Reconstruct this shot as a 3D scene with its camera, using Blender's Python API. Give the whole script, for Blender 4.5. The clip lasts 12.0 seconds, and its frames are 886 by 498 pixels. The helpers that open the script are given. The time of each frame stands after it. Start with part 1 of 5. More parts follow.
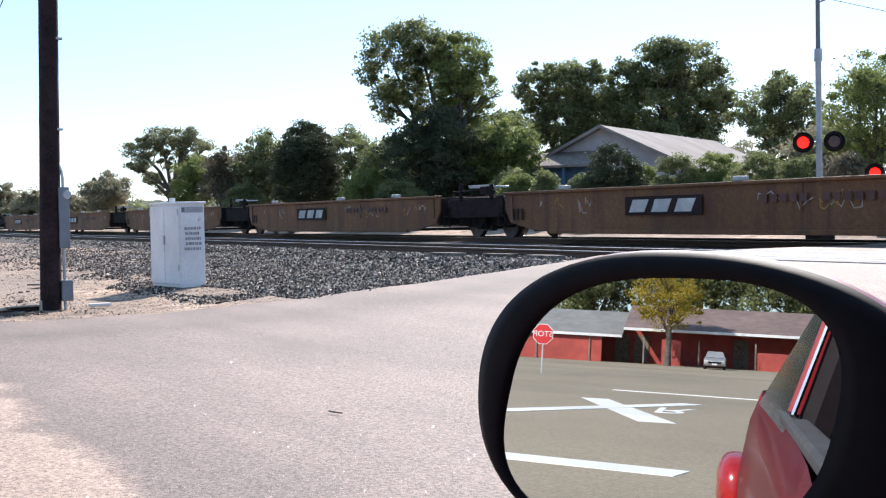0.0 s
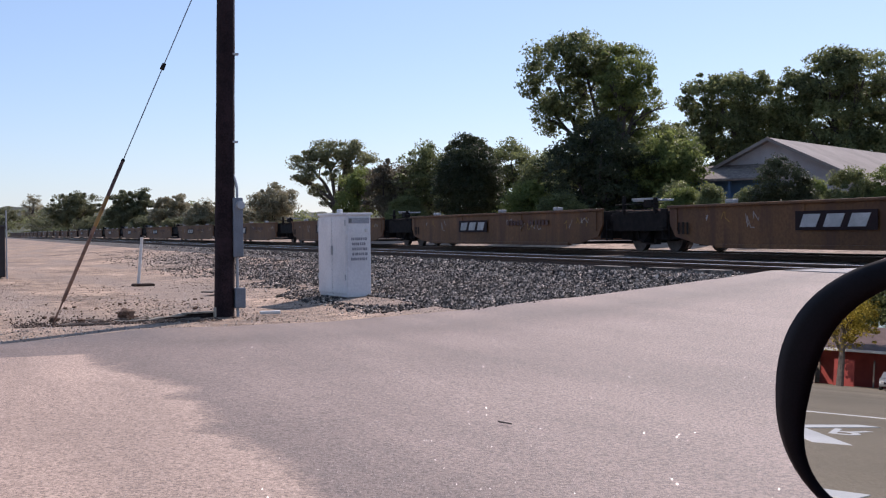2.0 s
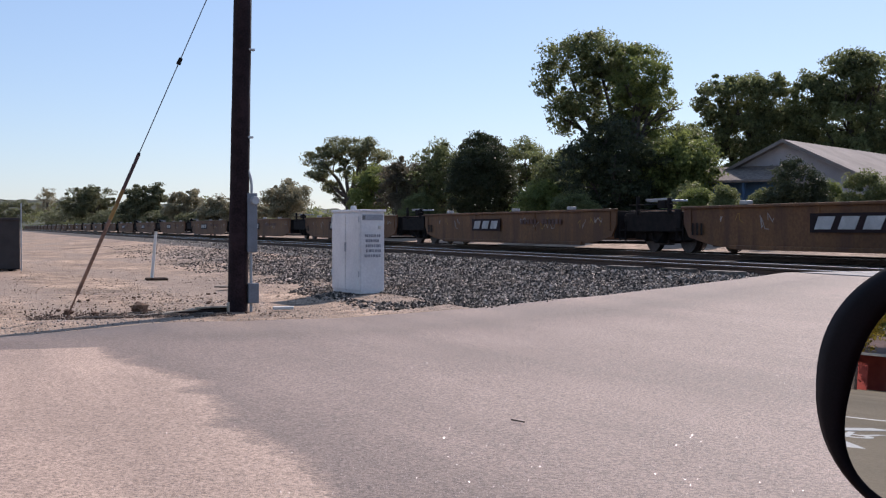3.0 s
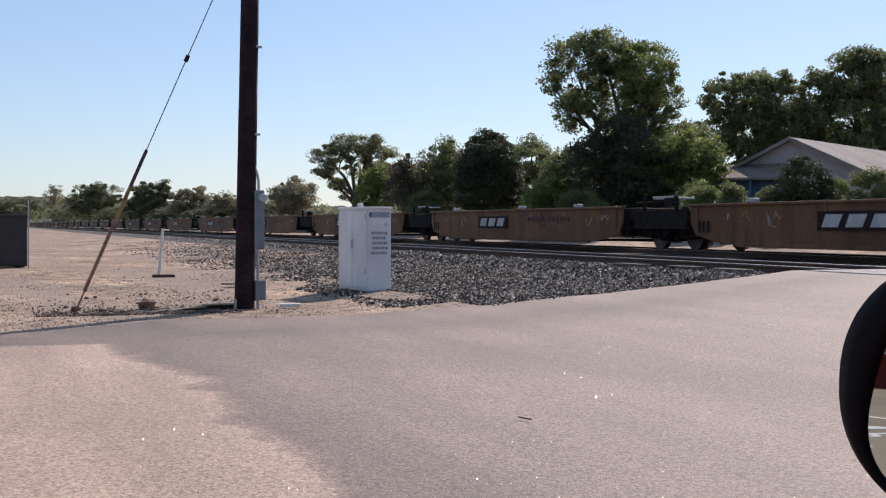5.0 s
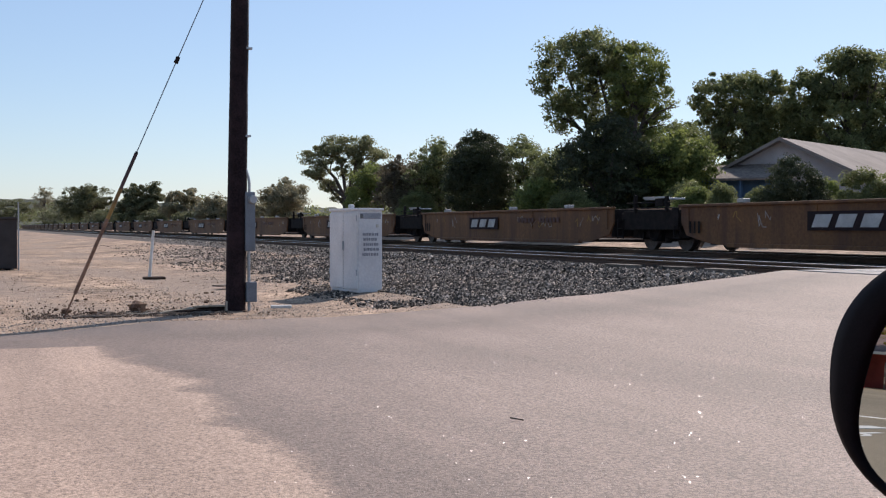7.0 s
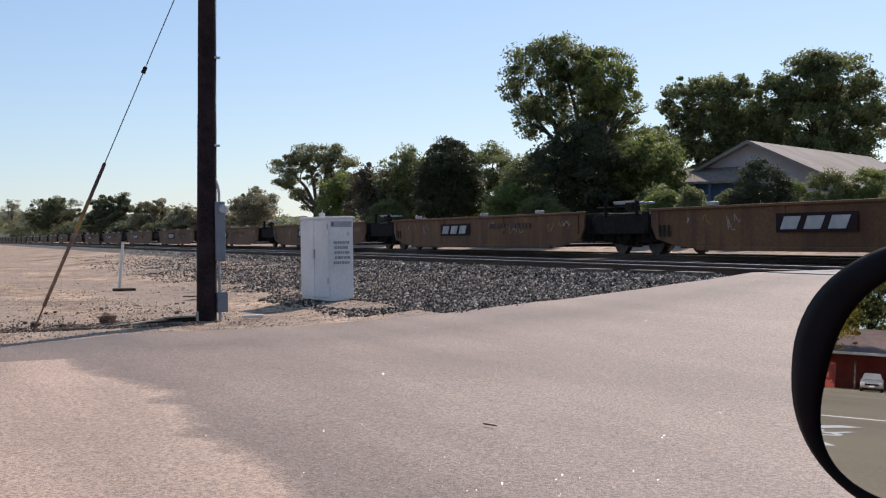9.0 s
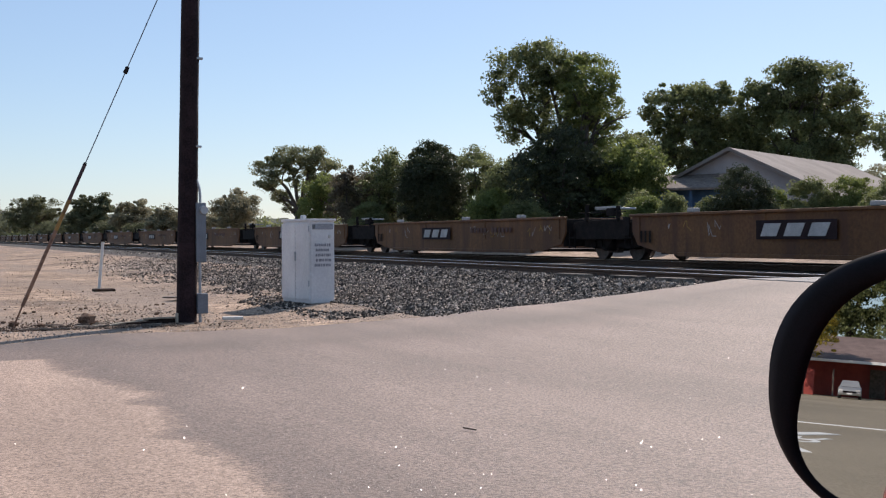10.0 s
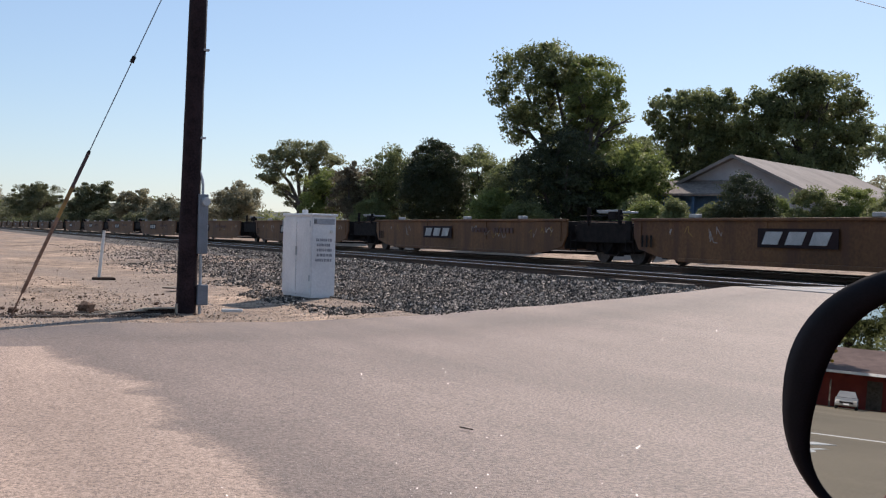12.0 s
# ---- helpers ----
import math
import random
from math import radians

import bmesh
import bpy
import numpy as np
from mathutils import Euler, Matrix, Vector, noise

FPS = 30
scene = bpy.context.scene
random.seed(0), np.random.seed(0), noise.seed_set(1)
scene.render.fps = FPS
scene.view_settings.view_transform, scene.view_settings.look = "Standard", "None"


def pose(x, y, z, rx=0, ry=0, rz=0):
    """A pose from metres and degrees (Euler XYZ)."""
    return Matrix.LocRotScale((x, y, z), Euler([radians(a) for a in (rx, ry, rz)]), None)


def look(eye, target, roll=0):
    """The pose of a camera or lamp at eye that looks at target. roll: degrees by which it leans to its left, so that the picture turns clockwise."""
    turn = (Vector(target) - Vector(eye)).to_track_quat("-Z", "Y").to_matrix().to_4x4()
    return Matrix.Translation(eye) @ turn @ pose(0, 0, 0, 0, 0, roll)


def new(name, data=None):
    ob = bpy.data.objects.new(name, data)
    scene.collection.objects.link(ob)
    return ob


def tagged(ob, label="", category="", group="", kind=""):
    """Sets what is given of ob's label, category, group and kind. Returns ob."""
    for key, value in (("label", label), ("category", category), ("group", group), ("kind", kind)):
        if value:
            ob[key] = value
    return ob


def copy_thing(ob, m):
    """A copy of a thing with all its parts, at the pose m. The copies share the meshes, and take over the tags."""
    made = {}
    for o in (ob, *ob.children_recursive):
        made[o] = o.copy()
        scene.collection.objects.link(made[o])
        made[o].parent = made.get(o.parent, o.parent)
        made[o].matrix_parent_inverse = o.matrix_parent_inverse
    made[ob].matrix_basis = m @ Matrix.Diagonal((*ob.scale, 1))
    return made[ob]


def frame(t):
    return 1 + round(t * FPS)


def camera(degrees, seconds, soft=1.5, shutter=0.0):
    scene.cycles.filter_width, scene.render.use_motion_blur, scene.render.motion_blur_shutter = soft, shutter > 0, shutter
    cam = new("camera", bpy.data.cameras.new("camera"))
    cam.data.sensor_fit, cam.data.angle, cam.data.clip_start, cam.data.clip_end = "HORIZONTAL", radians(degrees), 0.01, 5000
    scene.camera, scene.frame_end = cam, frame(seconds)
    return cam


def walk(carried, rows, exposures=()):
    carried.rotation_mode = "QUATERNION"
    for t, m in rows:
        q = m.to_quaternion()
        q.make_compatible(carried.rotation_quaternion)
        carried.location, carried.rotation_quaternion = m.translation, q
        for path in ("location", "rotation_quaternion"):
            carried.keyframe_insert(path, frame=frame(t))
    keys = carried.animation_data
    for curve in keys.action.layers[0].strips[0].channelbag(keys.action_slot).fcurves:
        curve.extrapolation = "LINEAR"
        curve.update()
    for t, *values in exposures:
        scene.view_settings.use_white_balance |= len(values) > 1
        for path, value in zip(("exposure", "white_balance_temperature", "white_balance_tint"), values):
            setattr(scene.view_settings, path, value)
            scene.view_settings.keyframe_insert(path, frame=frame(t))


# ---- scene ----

# ---- camera and its walk ----
cam = camera(40.0, 12.0, soft=1.2)
PATH = [
    (0.0, 0.036, 0.098, 1.267, 88.39, 1.11, 61.06),
    (0.5, 0.020, 0.055, 1.266, 89.04, 2.42, 64.65),
    (1.0, 0.016, 0.043, 1.262, 89.14, -0.20, 65.82),
    (1.5, 0.010, 0.028, 1.249, 89.17, 0.17, 67.98),
    (2.0, 0.009, 0.024, 1.257, 89.11, 0.62, 68.54),
    (2.5, 0.006, 0.016, 1.251, 89.06, 0.00, 69.13),
    (4.5, 0.000, 0.001, 1.253, 88.99, -0.21, 69.13),
    (5.0, 0.000, 0.000, 1.251, 88.90, -0.16, 69.43),
    (5.5, 0.000, 0.000, 1.250, 88.83, -0.00, 69.40),
    (6.0, -0.000, -0.000, 1.248, 88.80, -0.48, 69.25),
    (6.5, -0.000, -0.001, 1.246, 88.84, -0.72, 69.19),
    (7.0, 0.000, 0.000, 1.249, 88.96, 0.01, 69.01),
    (9.0, 0.002, 0.005, 1.247, 89.28, 0.82, 67.66),
    (9.5, 0.002, 0.006, 1.247, 89.35, 0.11, 67.23),
    (10.0, 0.002, 0.006, 1.248, 89.44, 0.23, 66.79),
    (10.5, 0.002, 0.006, 1.249, 89.49, 0.21, 66.62),
    (11.0, -0.002, -0.005, 1.250, 89.47, -0.55, 66.92),
    (11.5, -0.002, -0.005, 1.250, 89.32, -1.58, 67.29),
    (12.0, -0.001, -0.004, 1.250, 89.37, -1.47, 66.83),
]
EXPOSURES = [(0.0, 0.86, 6350, 13), (0.5, 0.79, 6250, 15), (1.0, 0.53, 6200, 27), (1.5, 0.27, 6350, 26), (2.5, 0.1, 6550, 22), (12.0, 0.08, 6850, 17)]
walk(cam, [(t, pose(*p)) for t, *p in PATH], EXPOSURES)

# ---- world and sun ----
SUN_EL, SUN_AZ = radians(38), radians(-43)      # azimuth clockwise from +y, the way across the tracks
SUN_DIR = Vector((math.sin(SUN_AZ) * math.cos(SUN_EL), math.cos(SUN_AZ) * math.cos(SUN_EL), math.sin(SUN_EL)))
world = bpy.data.worlds.new("sky")
scene.world = world
world.use_nodes = True
wn = world.node_tree
sky = wn.nodes.new("ShaderNodeTexSky")
sky.sky_type, sky.sun_disc = "NISHITA", False
sky.sun_elevation, sky.sun_rotation = SUN_EL, SUN_AZ
sky.air_density, sky.dust_density, sky.ozone_density = 1.0, 0.3, 2.2
tint = wn.nodes.new("ShaderNodeMix")
tint.data_type, tint.blend_type = "RGBA", "MULTIPLY"
tint.inputs["Factor"].default_value, tint.inputs["B"].default_value = 1.0, (0.92, 1.0, 1.1, 1)
wn.links.new(sky.outputs["Color"], tint.inputs["A"])
haze = wn.nodes.new("ShaderNodeMix")
haze.data_type = "RGBA"
haze.inputs["Factor"].default_value, haze.inputs["B"].default_value = 0.3, (3.9, 6.2, 8.8, 1)
wn.links.new(tint.outputs["Result"], haze.inputs["A"])
wn.links.new(haze.outputs["Result"], wn.nodes["Background"].inputs["Color"])
wn.nodes["Background"].inputs["Strength"].default_value = 0.1
sun = new("sun", bpy.data.lights.new("sun", "SUN"))
sun.data.energy, sun.data.angle, sun.data.color = 5.0, radians(0.53), (1.0, 0.94, 0.86)
sun.matrix_world = look(SUN_DIR * 60, (0, 0, 0))


# ---- materials ----
def mat(name, a, b, scale=6.0, rough=0.8, bump=0.0, metal=0.0, fine=60.0, big=0.4, stain=0.25, coat=0.0, dist=0.01, rand=0.0, spec=0.5):
    """A worn surface: two colours mixed by noise at two scales, a large stain, fine relief."""
    m = bpy.data.materials.new(name)
    m.use_nodes = True
    n, l = m.node_tree.nodes, m.node_tree.links
    bs = n["Principled BSDF"]
    geo = n.new("ShaderNodeNewGeometry")

    def noisy(s, det=4.0):
        t = n.new("ShaderNodeTexNoise")
        t.inputs["Scale"].default_value, t.inputs["Detail"].default_value = s, det
        l.new(geo.outputs["Position"], t.inputs["Vector"])
        return t
    mid, tiny, wide = noisy(scale), noisy(fine, 2.0), noisy(big)
    add = n.new("ShaderNodeMath")
    add.operation = "ADD"
    l.new(mid.outputs["Fac"], add.inputs[0])
    l.new(tiny.outputs["Fac"], add.inputs[1])
    ramp = n.new("ShaderNodeMapRange")
    ramp.inputs["From Min"].default_value, ramp.inputs["From Max"].default_value = 0.75, 1.25
    l.new(add.outputs[0], ramp.inputs["Value"])
    mix = n.new("ShaderNodeMix")
    mix.data_type = "RGBA"
    mix.inputs["A"].default_value, mix.inputs["B"].default_value = (*a, 1), (*b, 1)
    l.new(ramp.outputs[0], mix.inputs["Factor"])
    st = n.new("ShaderNodeMapRange")
    st.inputs["From Min"].default_value, st.inputs["From Max"].default_value = 0.35, 0.7
    st.inputs["To Min"].default_value, st.inputs["To Max"].default_value = 1.0, 1.0 - stain
    l.new(wide.outputs["Fac"], st.inputs["Value"])
    value = st.outputs[0]
    if rand:
        info = n.new("ShaderNodeObjectInfo")
        rr = n.new("ShaderNodeMapRange")
        rr.inputs["To Min"].default_value, rr.inputs["To Max"].default_value = 1 - rand, 1 + rand
        l.new(info.outputs["Random"], rr.inputs["Value"])
        mu = n.new("ShaderNodeMath")
        mu.operation = "MULTIPLY"
        l.new(value, mu.inputs[0])
        l.new(rr.outputs[0], mu.inputs[1])
        value = mu.outputs[0]
    hsv = n.new("ShaderNodeHueSaturation")
    l.new(mix.outputs["Result"], hsv.inputs["Color"])
    l.new(value, hsv.inputs["Value"])
    l.new(hsv.outputs["Color"], bs.inputs["Base Color"])
    bs.inputs["Roughness"].default_value, bs.inputs["Metallic"].default_value = rough, metal
    bs.inputs["Coat Weight"].default_value, bs.inputs["Coat Roughness"].default_value = coat, 0.06
    bs.inputs["Specular IOR Level"].default_value = spec
    if bump:
        bp = n.new("ShaderNodeBump")
        bp.inputs["Strength"].default_value, bp.inputs["Distance"].default_value = bump, dist
        l.new(add.outputs[0], bp.inputs["Height"])
        l.new(bp.outputs["Normal"], bs.inputs["Normal"])
    return m


def glow(name, colour, strength):
    m = bpy.data.materials.new(name)
    m.use_nodes = True
    bs = m.node_tree.nodes["Principled BSDF"]
    bs.inputs["Base Color"].default_value = (*colour, 1)
    bs.inputs["Emission Color"].default_value, bs.inputs["Emission Strength"].default_value = (*colour, 1), strength
    return m


def leafy(name, dark, light, through_light=0.35):
    """Leaves: colour varies by island, and light passes through them."""
    m = bpy.data.materials.new(name)
    m.use_nodes = True
    n, l = m.node_tree.nodes, m.node_tree.links
    geo = n.new("ShaderNodeNewGeometry")
    tex = n.new("ShaderNodeTexNoise")
    tex.inputs["Scale"].default_value = 0.5
    l.new(geo.outputs["Position"], tex.inputs["Vector"])
    add = n.new("ShaderNodeMath")
    add.operation = "MULTIPLY_ADD"
    add.inputs[1].default_value, add.inputs[2].default_value = 0.5, 0.0
    l.new(geo.outputs["Random Per Island"], add.inputs[0])
    add2 = n.new("ShaderNodeMath")
    add2.operation = "ADD"
    l.new(add.outputs[0], add2.inputs[0])
    l.new(tex.outputs["Fac"], add2.inputs[1])
    rng = n.new("ShaderNodeMapRange")
    rng.inputs["From Min"].default_value, rng.inputs["From Max"].default_value = 0.35, 1.0
    l.new(add2.outputs[0], rng.inputs["Value"])
    mix = n.new("ShaderNodeMix")
    mix.data_type = "RGBA"
    mix.inputs["A"].default_value, mix.inputs["B"].default_value = (*dark, 1), (*light, 1)
    l.new(rng.outputs[0], mix.inputs["Factor"])
    bs = n["Principled BSDF"]
    bs.inputs["Roughness"].default_value = 0.55
    bs.inputs["Specular IOR Level"].default_value = 0.35
    l.new(mix.outputs["Result"], bs.inputs["Base Color"])
    tr = n.new("ShaderNodeBsdfTranslucent")
    l.new(mix.outputs["Result"], tr.inputs["Color"])
    ms = n.new("ShaderNodeMixShader")
    ms.inputs["Fac"].default_value = through_light
    l.new(bs.outputs[0], ms.inputs[1])
    l.new(tr.outputs[0], ms.inputs[2])
    l.new(ms.outputs[0], n["Material Output"].inputs["Surface"])
    return m


def asphalt_material():
    """Grey asphalt with lighter, older paving behind a ragged seam, tyre-darkened streaks and coarse stone grain."""
    m = mat("asphalt", (0.086, 0.062, 0.051), (0.402, 0.296, 0.243), 48, 0.75, 0.5, fine=150, big=0.3, stain=0.22, dist=0.009, spec=0.4)
    n, l = m.node_tree.nodes, m.node_tree.links
    bs = n["Principled BSDF"]
    source = bs.inputs["Base Color"].links[0].from_socket
    geo = n.new("ShaderNodeNewGeometry")
    sep = n.new("ShaderNodeSeparateXYZ")
    l.new(geo.outputs["Position"], sep.inputs[0])
    wob = n.new("ShaderNodeTexNoise")
    wob.inputs["Scale"].default_value, wob.inputs["Detail"].default_value = 0.9, 9.0
    wob.inputs["Roughness"].default_value = 0.62
    l.new(geo.outputs["Position"], wob.inputs["Vector"])
    def line(axis, gain, lo, hi, a, b):
        """A soft ragged threshold along one axis."""
        off = n.new("ShaderNodeMath")
        off.operation = "MULTIPLY_ADD"
        off.inputs[1].default_value = gain
        l.new(wob.outputs["Fac"], off.inputs[0])
        l.new(sep.outputs[axis], off.inputs[2])
        r = n.new("ShaderNodeMapRange")
        r.inputs["From Min"].default_value, r.inputs["From Max"].default_value = lo, hi
        r.inputs["To Min"].default_value, r.inputs["To Max"].default_value = a, b
        l.new(off.outputs[0], r.inputs["Value"])
        return off, r
    off, side = line("Y", 1.15, 2.05, 2.27, 1.0, 0.0)
    # the older paving narrows towards its far end
    narrow = n.new("ShaderNodeMapRange")
    narrow.inputs["From Min"].default_value, narrow.inputs["From Max"].default_value = -13.2, -9.8
    narrow.inputs["To Min"].default_value, narrow.inputs["To Max"].default_value = 0.48, 0.0
    l.new(sep.outputs["X"], narrow.inputs["Value"])
    shift = n.new("ShaderNodeMath")
    shift.operation = "ADD"
    l.new(off.outputs[0], shift.inputs[0])
    l.new(narrow.outputs[0], shift.inputs[1])
    l.new(shift.outputs[0], side.inputs["Value"])
    edge, end = line("X", 0.3, -13.02, -12.94, 0.0, 1.0)
    seam = n.new("ShaderNodeMath")
    seam.operation = "MULTIPLY"
    l.new(side.outputs[0], seam.inputs[0])
    l.new(end.outputs[0], seam.inputs[1])
    old = n.new("ShaderNodeMix")
    old.data_type, old.blend_type = "RGBA", "MULTIPLY"
    old.inputs["B"].default_value = (1.7, 1.65, 1.53, 1)
    l.new(seam.outputs[0], old.inputs["Factor"])
    l.new(source, old.inputs["A"])
    dirt = n.new("ShaderNodeMapRange")
    dirt.interpolation_type = "SMOOTHERSTEP"
    dirt.inputs["From Min"].default_value, dirt.inputs["From Max"].default_value = 2.2, 3.5
    dirt.inputs["To Min"].default_value, dirt.inputs["To Max"].default_value = 0.8, 1.0
    l.new(shift.outputs[0], dirt.inputs["Value"])
    verge = n.new("ShaderNodeMapRange")
    verge.interpolation_type = "SMOOTHERSTEP"
    verge.inputs["From Min"].default_value, verge.inputs["From Max"].default_value = -14.6, -11.5
    verge.inputs["To Min"].default_value, verge.inputs["To Max"].default_value = 0.72, 1.0
    l.new(edge.outputs[0], verge.inputs["Value"])
    least = n.new("ShaderNodeMath")
    least.operation = "MINIMUM"
    l.new(dirt.outputs[0], least.inputs[0])
    l.new(verge.outputs[0], least.inputs[1])
    back = n.new("ShaderNodeMath")
    back.operation = "MAXIMUM"
    l.new(least.outputs[0], back.inputs[0])
    l.new(seam.outputs[0], back.inputs[1])
    # long faint tyre tracks and oil streaks along the way the cars drive
    mp = n.new("ShaderNodeMapping")
    mp.inputs["Rotation"].default_value = (0, 0, radians(-9))
    mp.inputs["Scale"].default_value = (0.22, 1.5, 1.0)
    l.new(geo.outputs["Position"], mp.inputs["Vector"])
    worn = n.new("ShaderNodeTexNoise")
    worn.inputs["Scale"].default_value, worn.inputs["Detail"].default_value = 1.0, 6.0
    l.new(mp.outputs[0], worn.inputs["Vector"])
    wr = n.new("ShaderNodeMapRange")
    wr.inputs["From Min"].default_value, wr.inputs["From Max"].default_value = 0.36, 0.64
    wr.inputs["To Min"].default_value, wr.inputs["To Max"].default_value = 0.86, 1.06
    l.new(worn.outputs["Fac"], wr.inputs["Value"])
    both = n.new("ShaderNodeMath")
    both.operation = "MULTIPLY"
    l.new(back.outputs[0], both.inputs[0])
    l.new(wr.outputs[0], both.inputs[1])
    hs = n.new("ShaderNodeHueSaturation")
    l.new(old.outputs["Result"], hs.inputs["Color"])
    l.new(both.outputs[0], hs.inputs["Value"])
    l.new(hs.outputs["Color"], bs.inputs["Base Color"])
    return m


ASPHALT = asphalt_material()
FORECOURT = mat("forecourt_asphalt", (0.2, 0.163, 0.112), (0.41, 0.34, 0.24), 30, 0.8, 0.5, fine=120, big=0.12, stain=0.3)
def dirt_material():
    """Tan dirt, crossed by long grey gravelly drifts."""
    m = mat("dry_dirt", (0.17, 0.108, 0.068), (0.69, 0.485, 0.34), 2.2, 0.95, 0.9, fine=22, big=0.25, stain=0.6, dist=0.05)
    n, l = m.node_tree.nodes, m.node_tree.links
    bs = n["Principled BSDF"]
    source = bs.inputs["Base Color"].links[0].from_socket
    geo = n.new("ShaderNodeNewGeometry")
    mp = n.new("ShaderNodeMapping")
    mp.inputs["Scale"].default_value = (0.09, 0.42, 1.0)
    l.new(geo.outputs["Position"], mp.inputs["Vector"])
    tex = n.new("ShaderNodeTexNoise")
    tex.inputs["Scale"].default_value, tex.inputs["Detail"].default_value = 1.0, 7.0
    l.new(mp.outputs[0], tex.inputs["Vector"])
    rng = n.new("ShaderNodeMapRange")
    rng.inputs["From Min"].default_value, rng.inputs["From Max"].default_value = 0.45, 0.6
    rng.inputs["To Max"].default_value = 0.8
    l.new(tex.outputs["Fac"], rng.inputs["Value"])
    mix = n.new("ShaderNodeMix")
    mix.data_type = "RGBA"
    mix.inputs["B"].default_value = (0.26, 0.195, 0.15, 1)
    l.new(rng.outputs[0], mix.inputs["Factor"])
    l.new(source, mix.inputs["A"])
    l.new(mix.outputs["Result"], bs.inputs["Base Color"])
    return m


DIRT = dirt_material()
GRAVEL_BED = mat("ballast_bed", (0.03, 0.025, 0.021), (0.17, 0.145, 0.125), 22, 0.95, 1.0, fine=60, big=0.5, stain=0.2, dist=0.03)
def pebbly(name, dark, light, power=1.8):
    """Loose stones: each has its own shade, few are pale."""
    m = mat(name, dark, light, 30, 0.85, 0.0, fine=90, stain=0.0)
    n, l = m.node_tree.nodes, m.node_tree.links
    mix = [k for k in n if k.bl_idname == "ShaderNodeMix"][0]
    geo = n.new("ShaderNodeNewGeometry")
    pw = n.new("ShaderNodeMath")
    pw.operation = "POWER"
    pw.inputs[1].default_value = power
    l.new(geo.outputs["Random Per Island"], pw.inputs[0])
    l.new(pw.outputs[0], mix.inputs["Factor"])
    return m


STONE = pebbly("ballast_stone", (0.022, 0.016, 0.012), (0.74, 0.6, 0.48), 4.2)
PEBBLE = pebbly("field_stone", (0.08, 0.062, 0.05), (0.6, 0.52, 0.44), 1.2)
QUARTZ = mat("quartz_chip", (0.4, 0.34, 0.3), (0.55, 0.47, 0.42), 40, 0.2, 0.0, stain=0.0, spec=0.9)
RAIL_TOP = mat("polished_rail", (0.55, 0.55, 0.56), (0.7, 0.7, 0.7), 14, 0.22, 0.0, metal=1.0, stain=0.1)
RAIL_SIDE = mat("rusty_rail", (0.07, 0.04, 0.028), (0.13, 0.075, 0.05), 10, 0.85, 0.2)
TIE = mat("tie_wood", (0.06, 0.05, 0.042), (0.22, 0.19, 0.16), 7, 0.95, 0.6, rand=0.5)
CONCRETE = mat("crossing_concrete", (0.2, 0.19, 0.185), (0.33, 0.315, 0.3), 5, 0.85, 0.25)
POLE_WOOD = mat("creosoted_pole", (0.012, 0.006, 0.008), (0.036, 0.02, 0.023), 5, 0.85, 0.6, fine=40, big=0.8, stain=0.3, spec=0.25)
GALV = mat("galvanised_steel", (0.36, 0.38, 0.4), (0.5, 0.52, 0.54), 9, 0.5, 0.05, metal=0.35)
BOX_GREY = mat("grey_meter_box", (0.15, 0.17, 0.2), (0.21, 0.235, 0.27), 5, 0.55, 0.05)
CAB_WHITE = mat("cabinet_paint", (0.68, 0.67, 0.68), (0.8, 0.79, 0.79), 2.2, 0.5, 0.06, fine=25, big=1.4, stain=0.14)
PLATE_GREY = mat("nameplate_grey", (0.3, 0.31, 0.34), (0.42, 0.43, 0.46), 12, 0.6)
CAB_SEAM = mat("cabinet_gasket", (0.12, 0.12, 0.12), (0.2, 0.2, 0.2), 8, 0.7)
INK = mat("dark_lettering", (0.2, 0.2, 0.23), (0.36, 0.36, 0.4), 30, 0.7)
YELLOW_GUARD = mat("faded_yellow_guard", (0.3, 0.14, 0.04), (0.6, 0.33, 0.08), 1.8, 0.65, 0.1, fine=9, stain=0.6, big=1.2)
RUST_GUARD = mat("rusted_guard", (0.16, 0.08, 0.05), (0.36, 0.19, 0.115), 3, 0.7, 0.2, fine=18, stain=0.5, big=1.6)
DARK_GUARD = mat("dark_guard", (0.05, 0.025, 0.025), (0.13, 0.065, 0.055), 3, 0.7, 0.2, fine=18, stain=0.4, big=1.6)
CABLE = mat("dark_cable", (0.12, 0.125, 0.14), (0.2, 0.21, 0.23), 10, 0.5, metal=0.5)
WHITE_PVC = mat("white_post", (0.66, 0.64, 0.6), (0.8, 0.78, 0.74), 6, 0.6)
DARK_BASE = mat("dark_post_base", (0.03, 0.02, 0.015), (0.1, 0.066, 0.048), 8, 0.95, 0.5, spec=0.1)
DARK_BIN = mat("dark_bin_paint", (0.022, 0.017, 0.017), (0.045, 0.035, 0.036), 4, 0.6, 0.1)
OLD_WOOD = mat("weathered_wood", (0.1, 0.075, 0.06), (0.26, 0.21, 0.17), 6, 0.9, 0.5)
PALE_WOOD = mat("bleached_wood", (0.34, 0.28, 0.21), (0.58, 0.5, 0.4), 6, 0.9, 0.3)
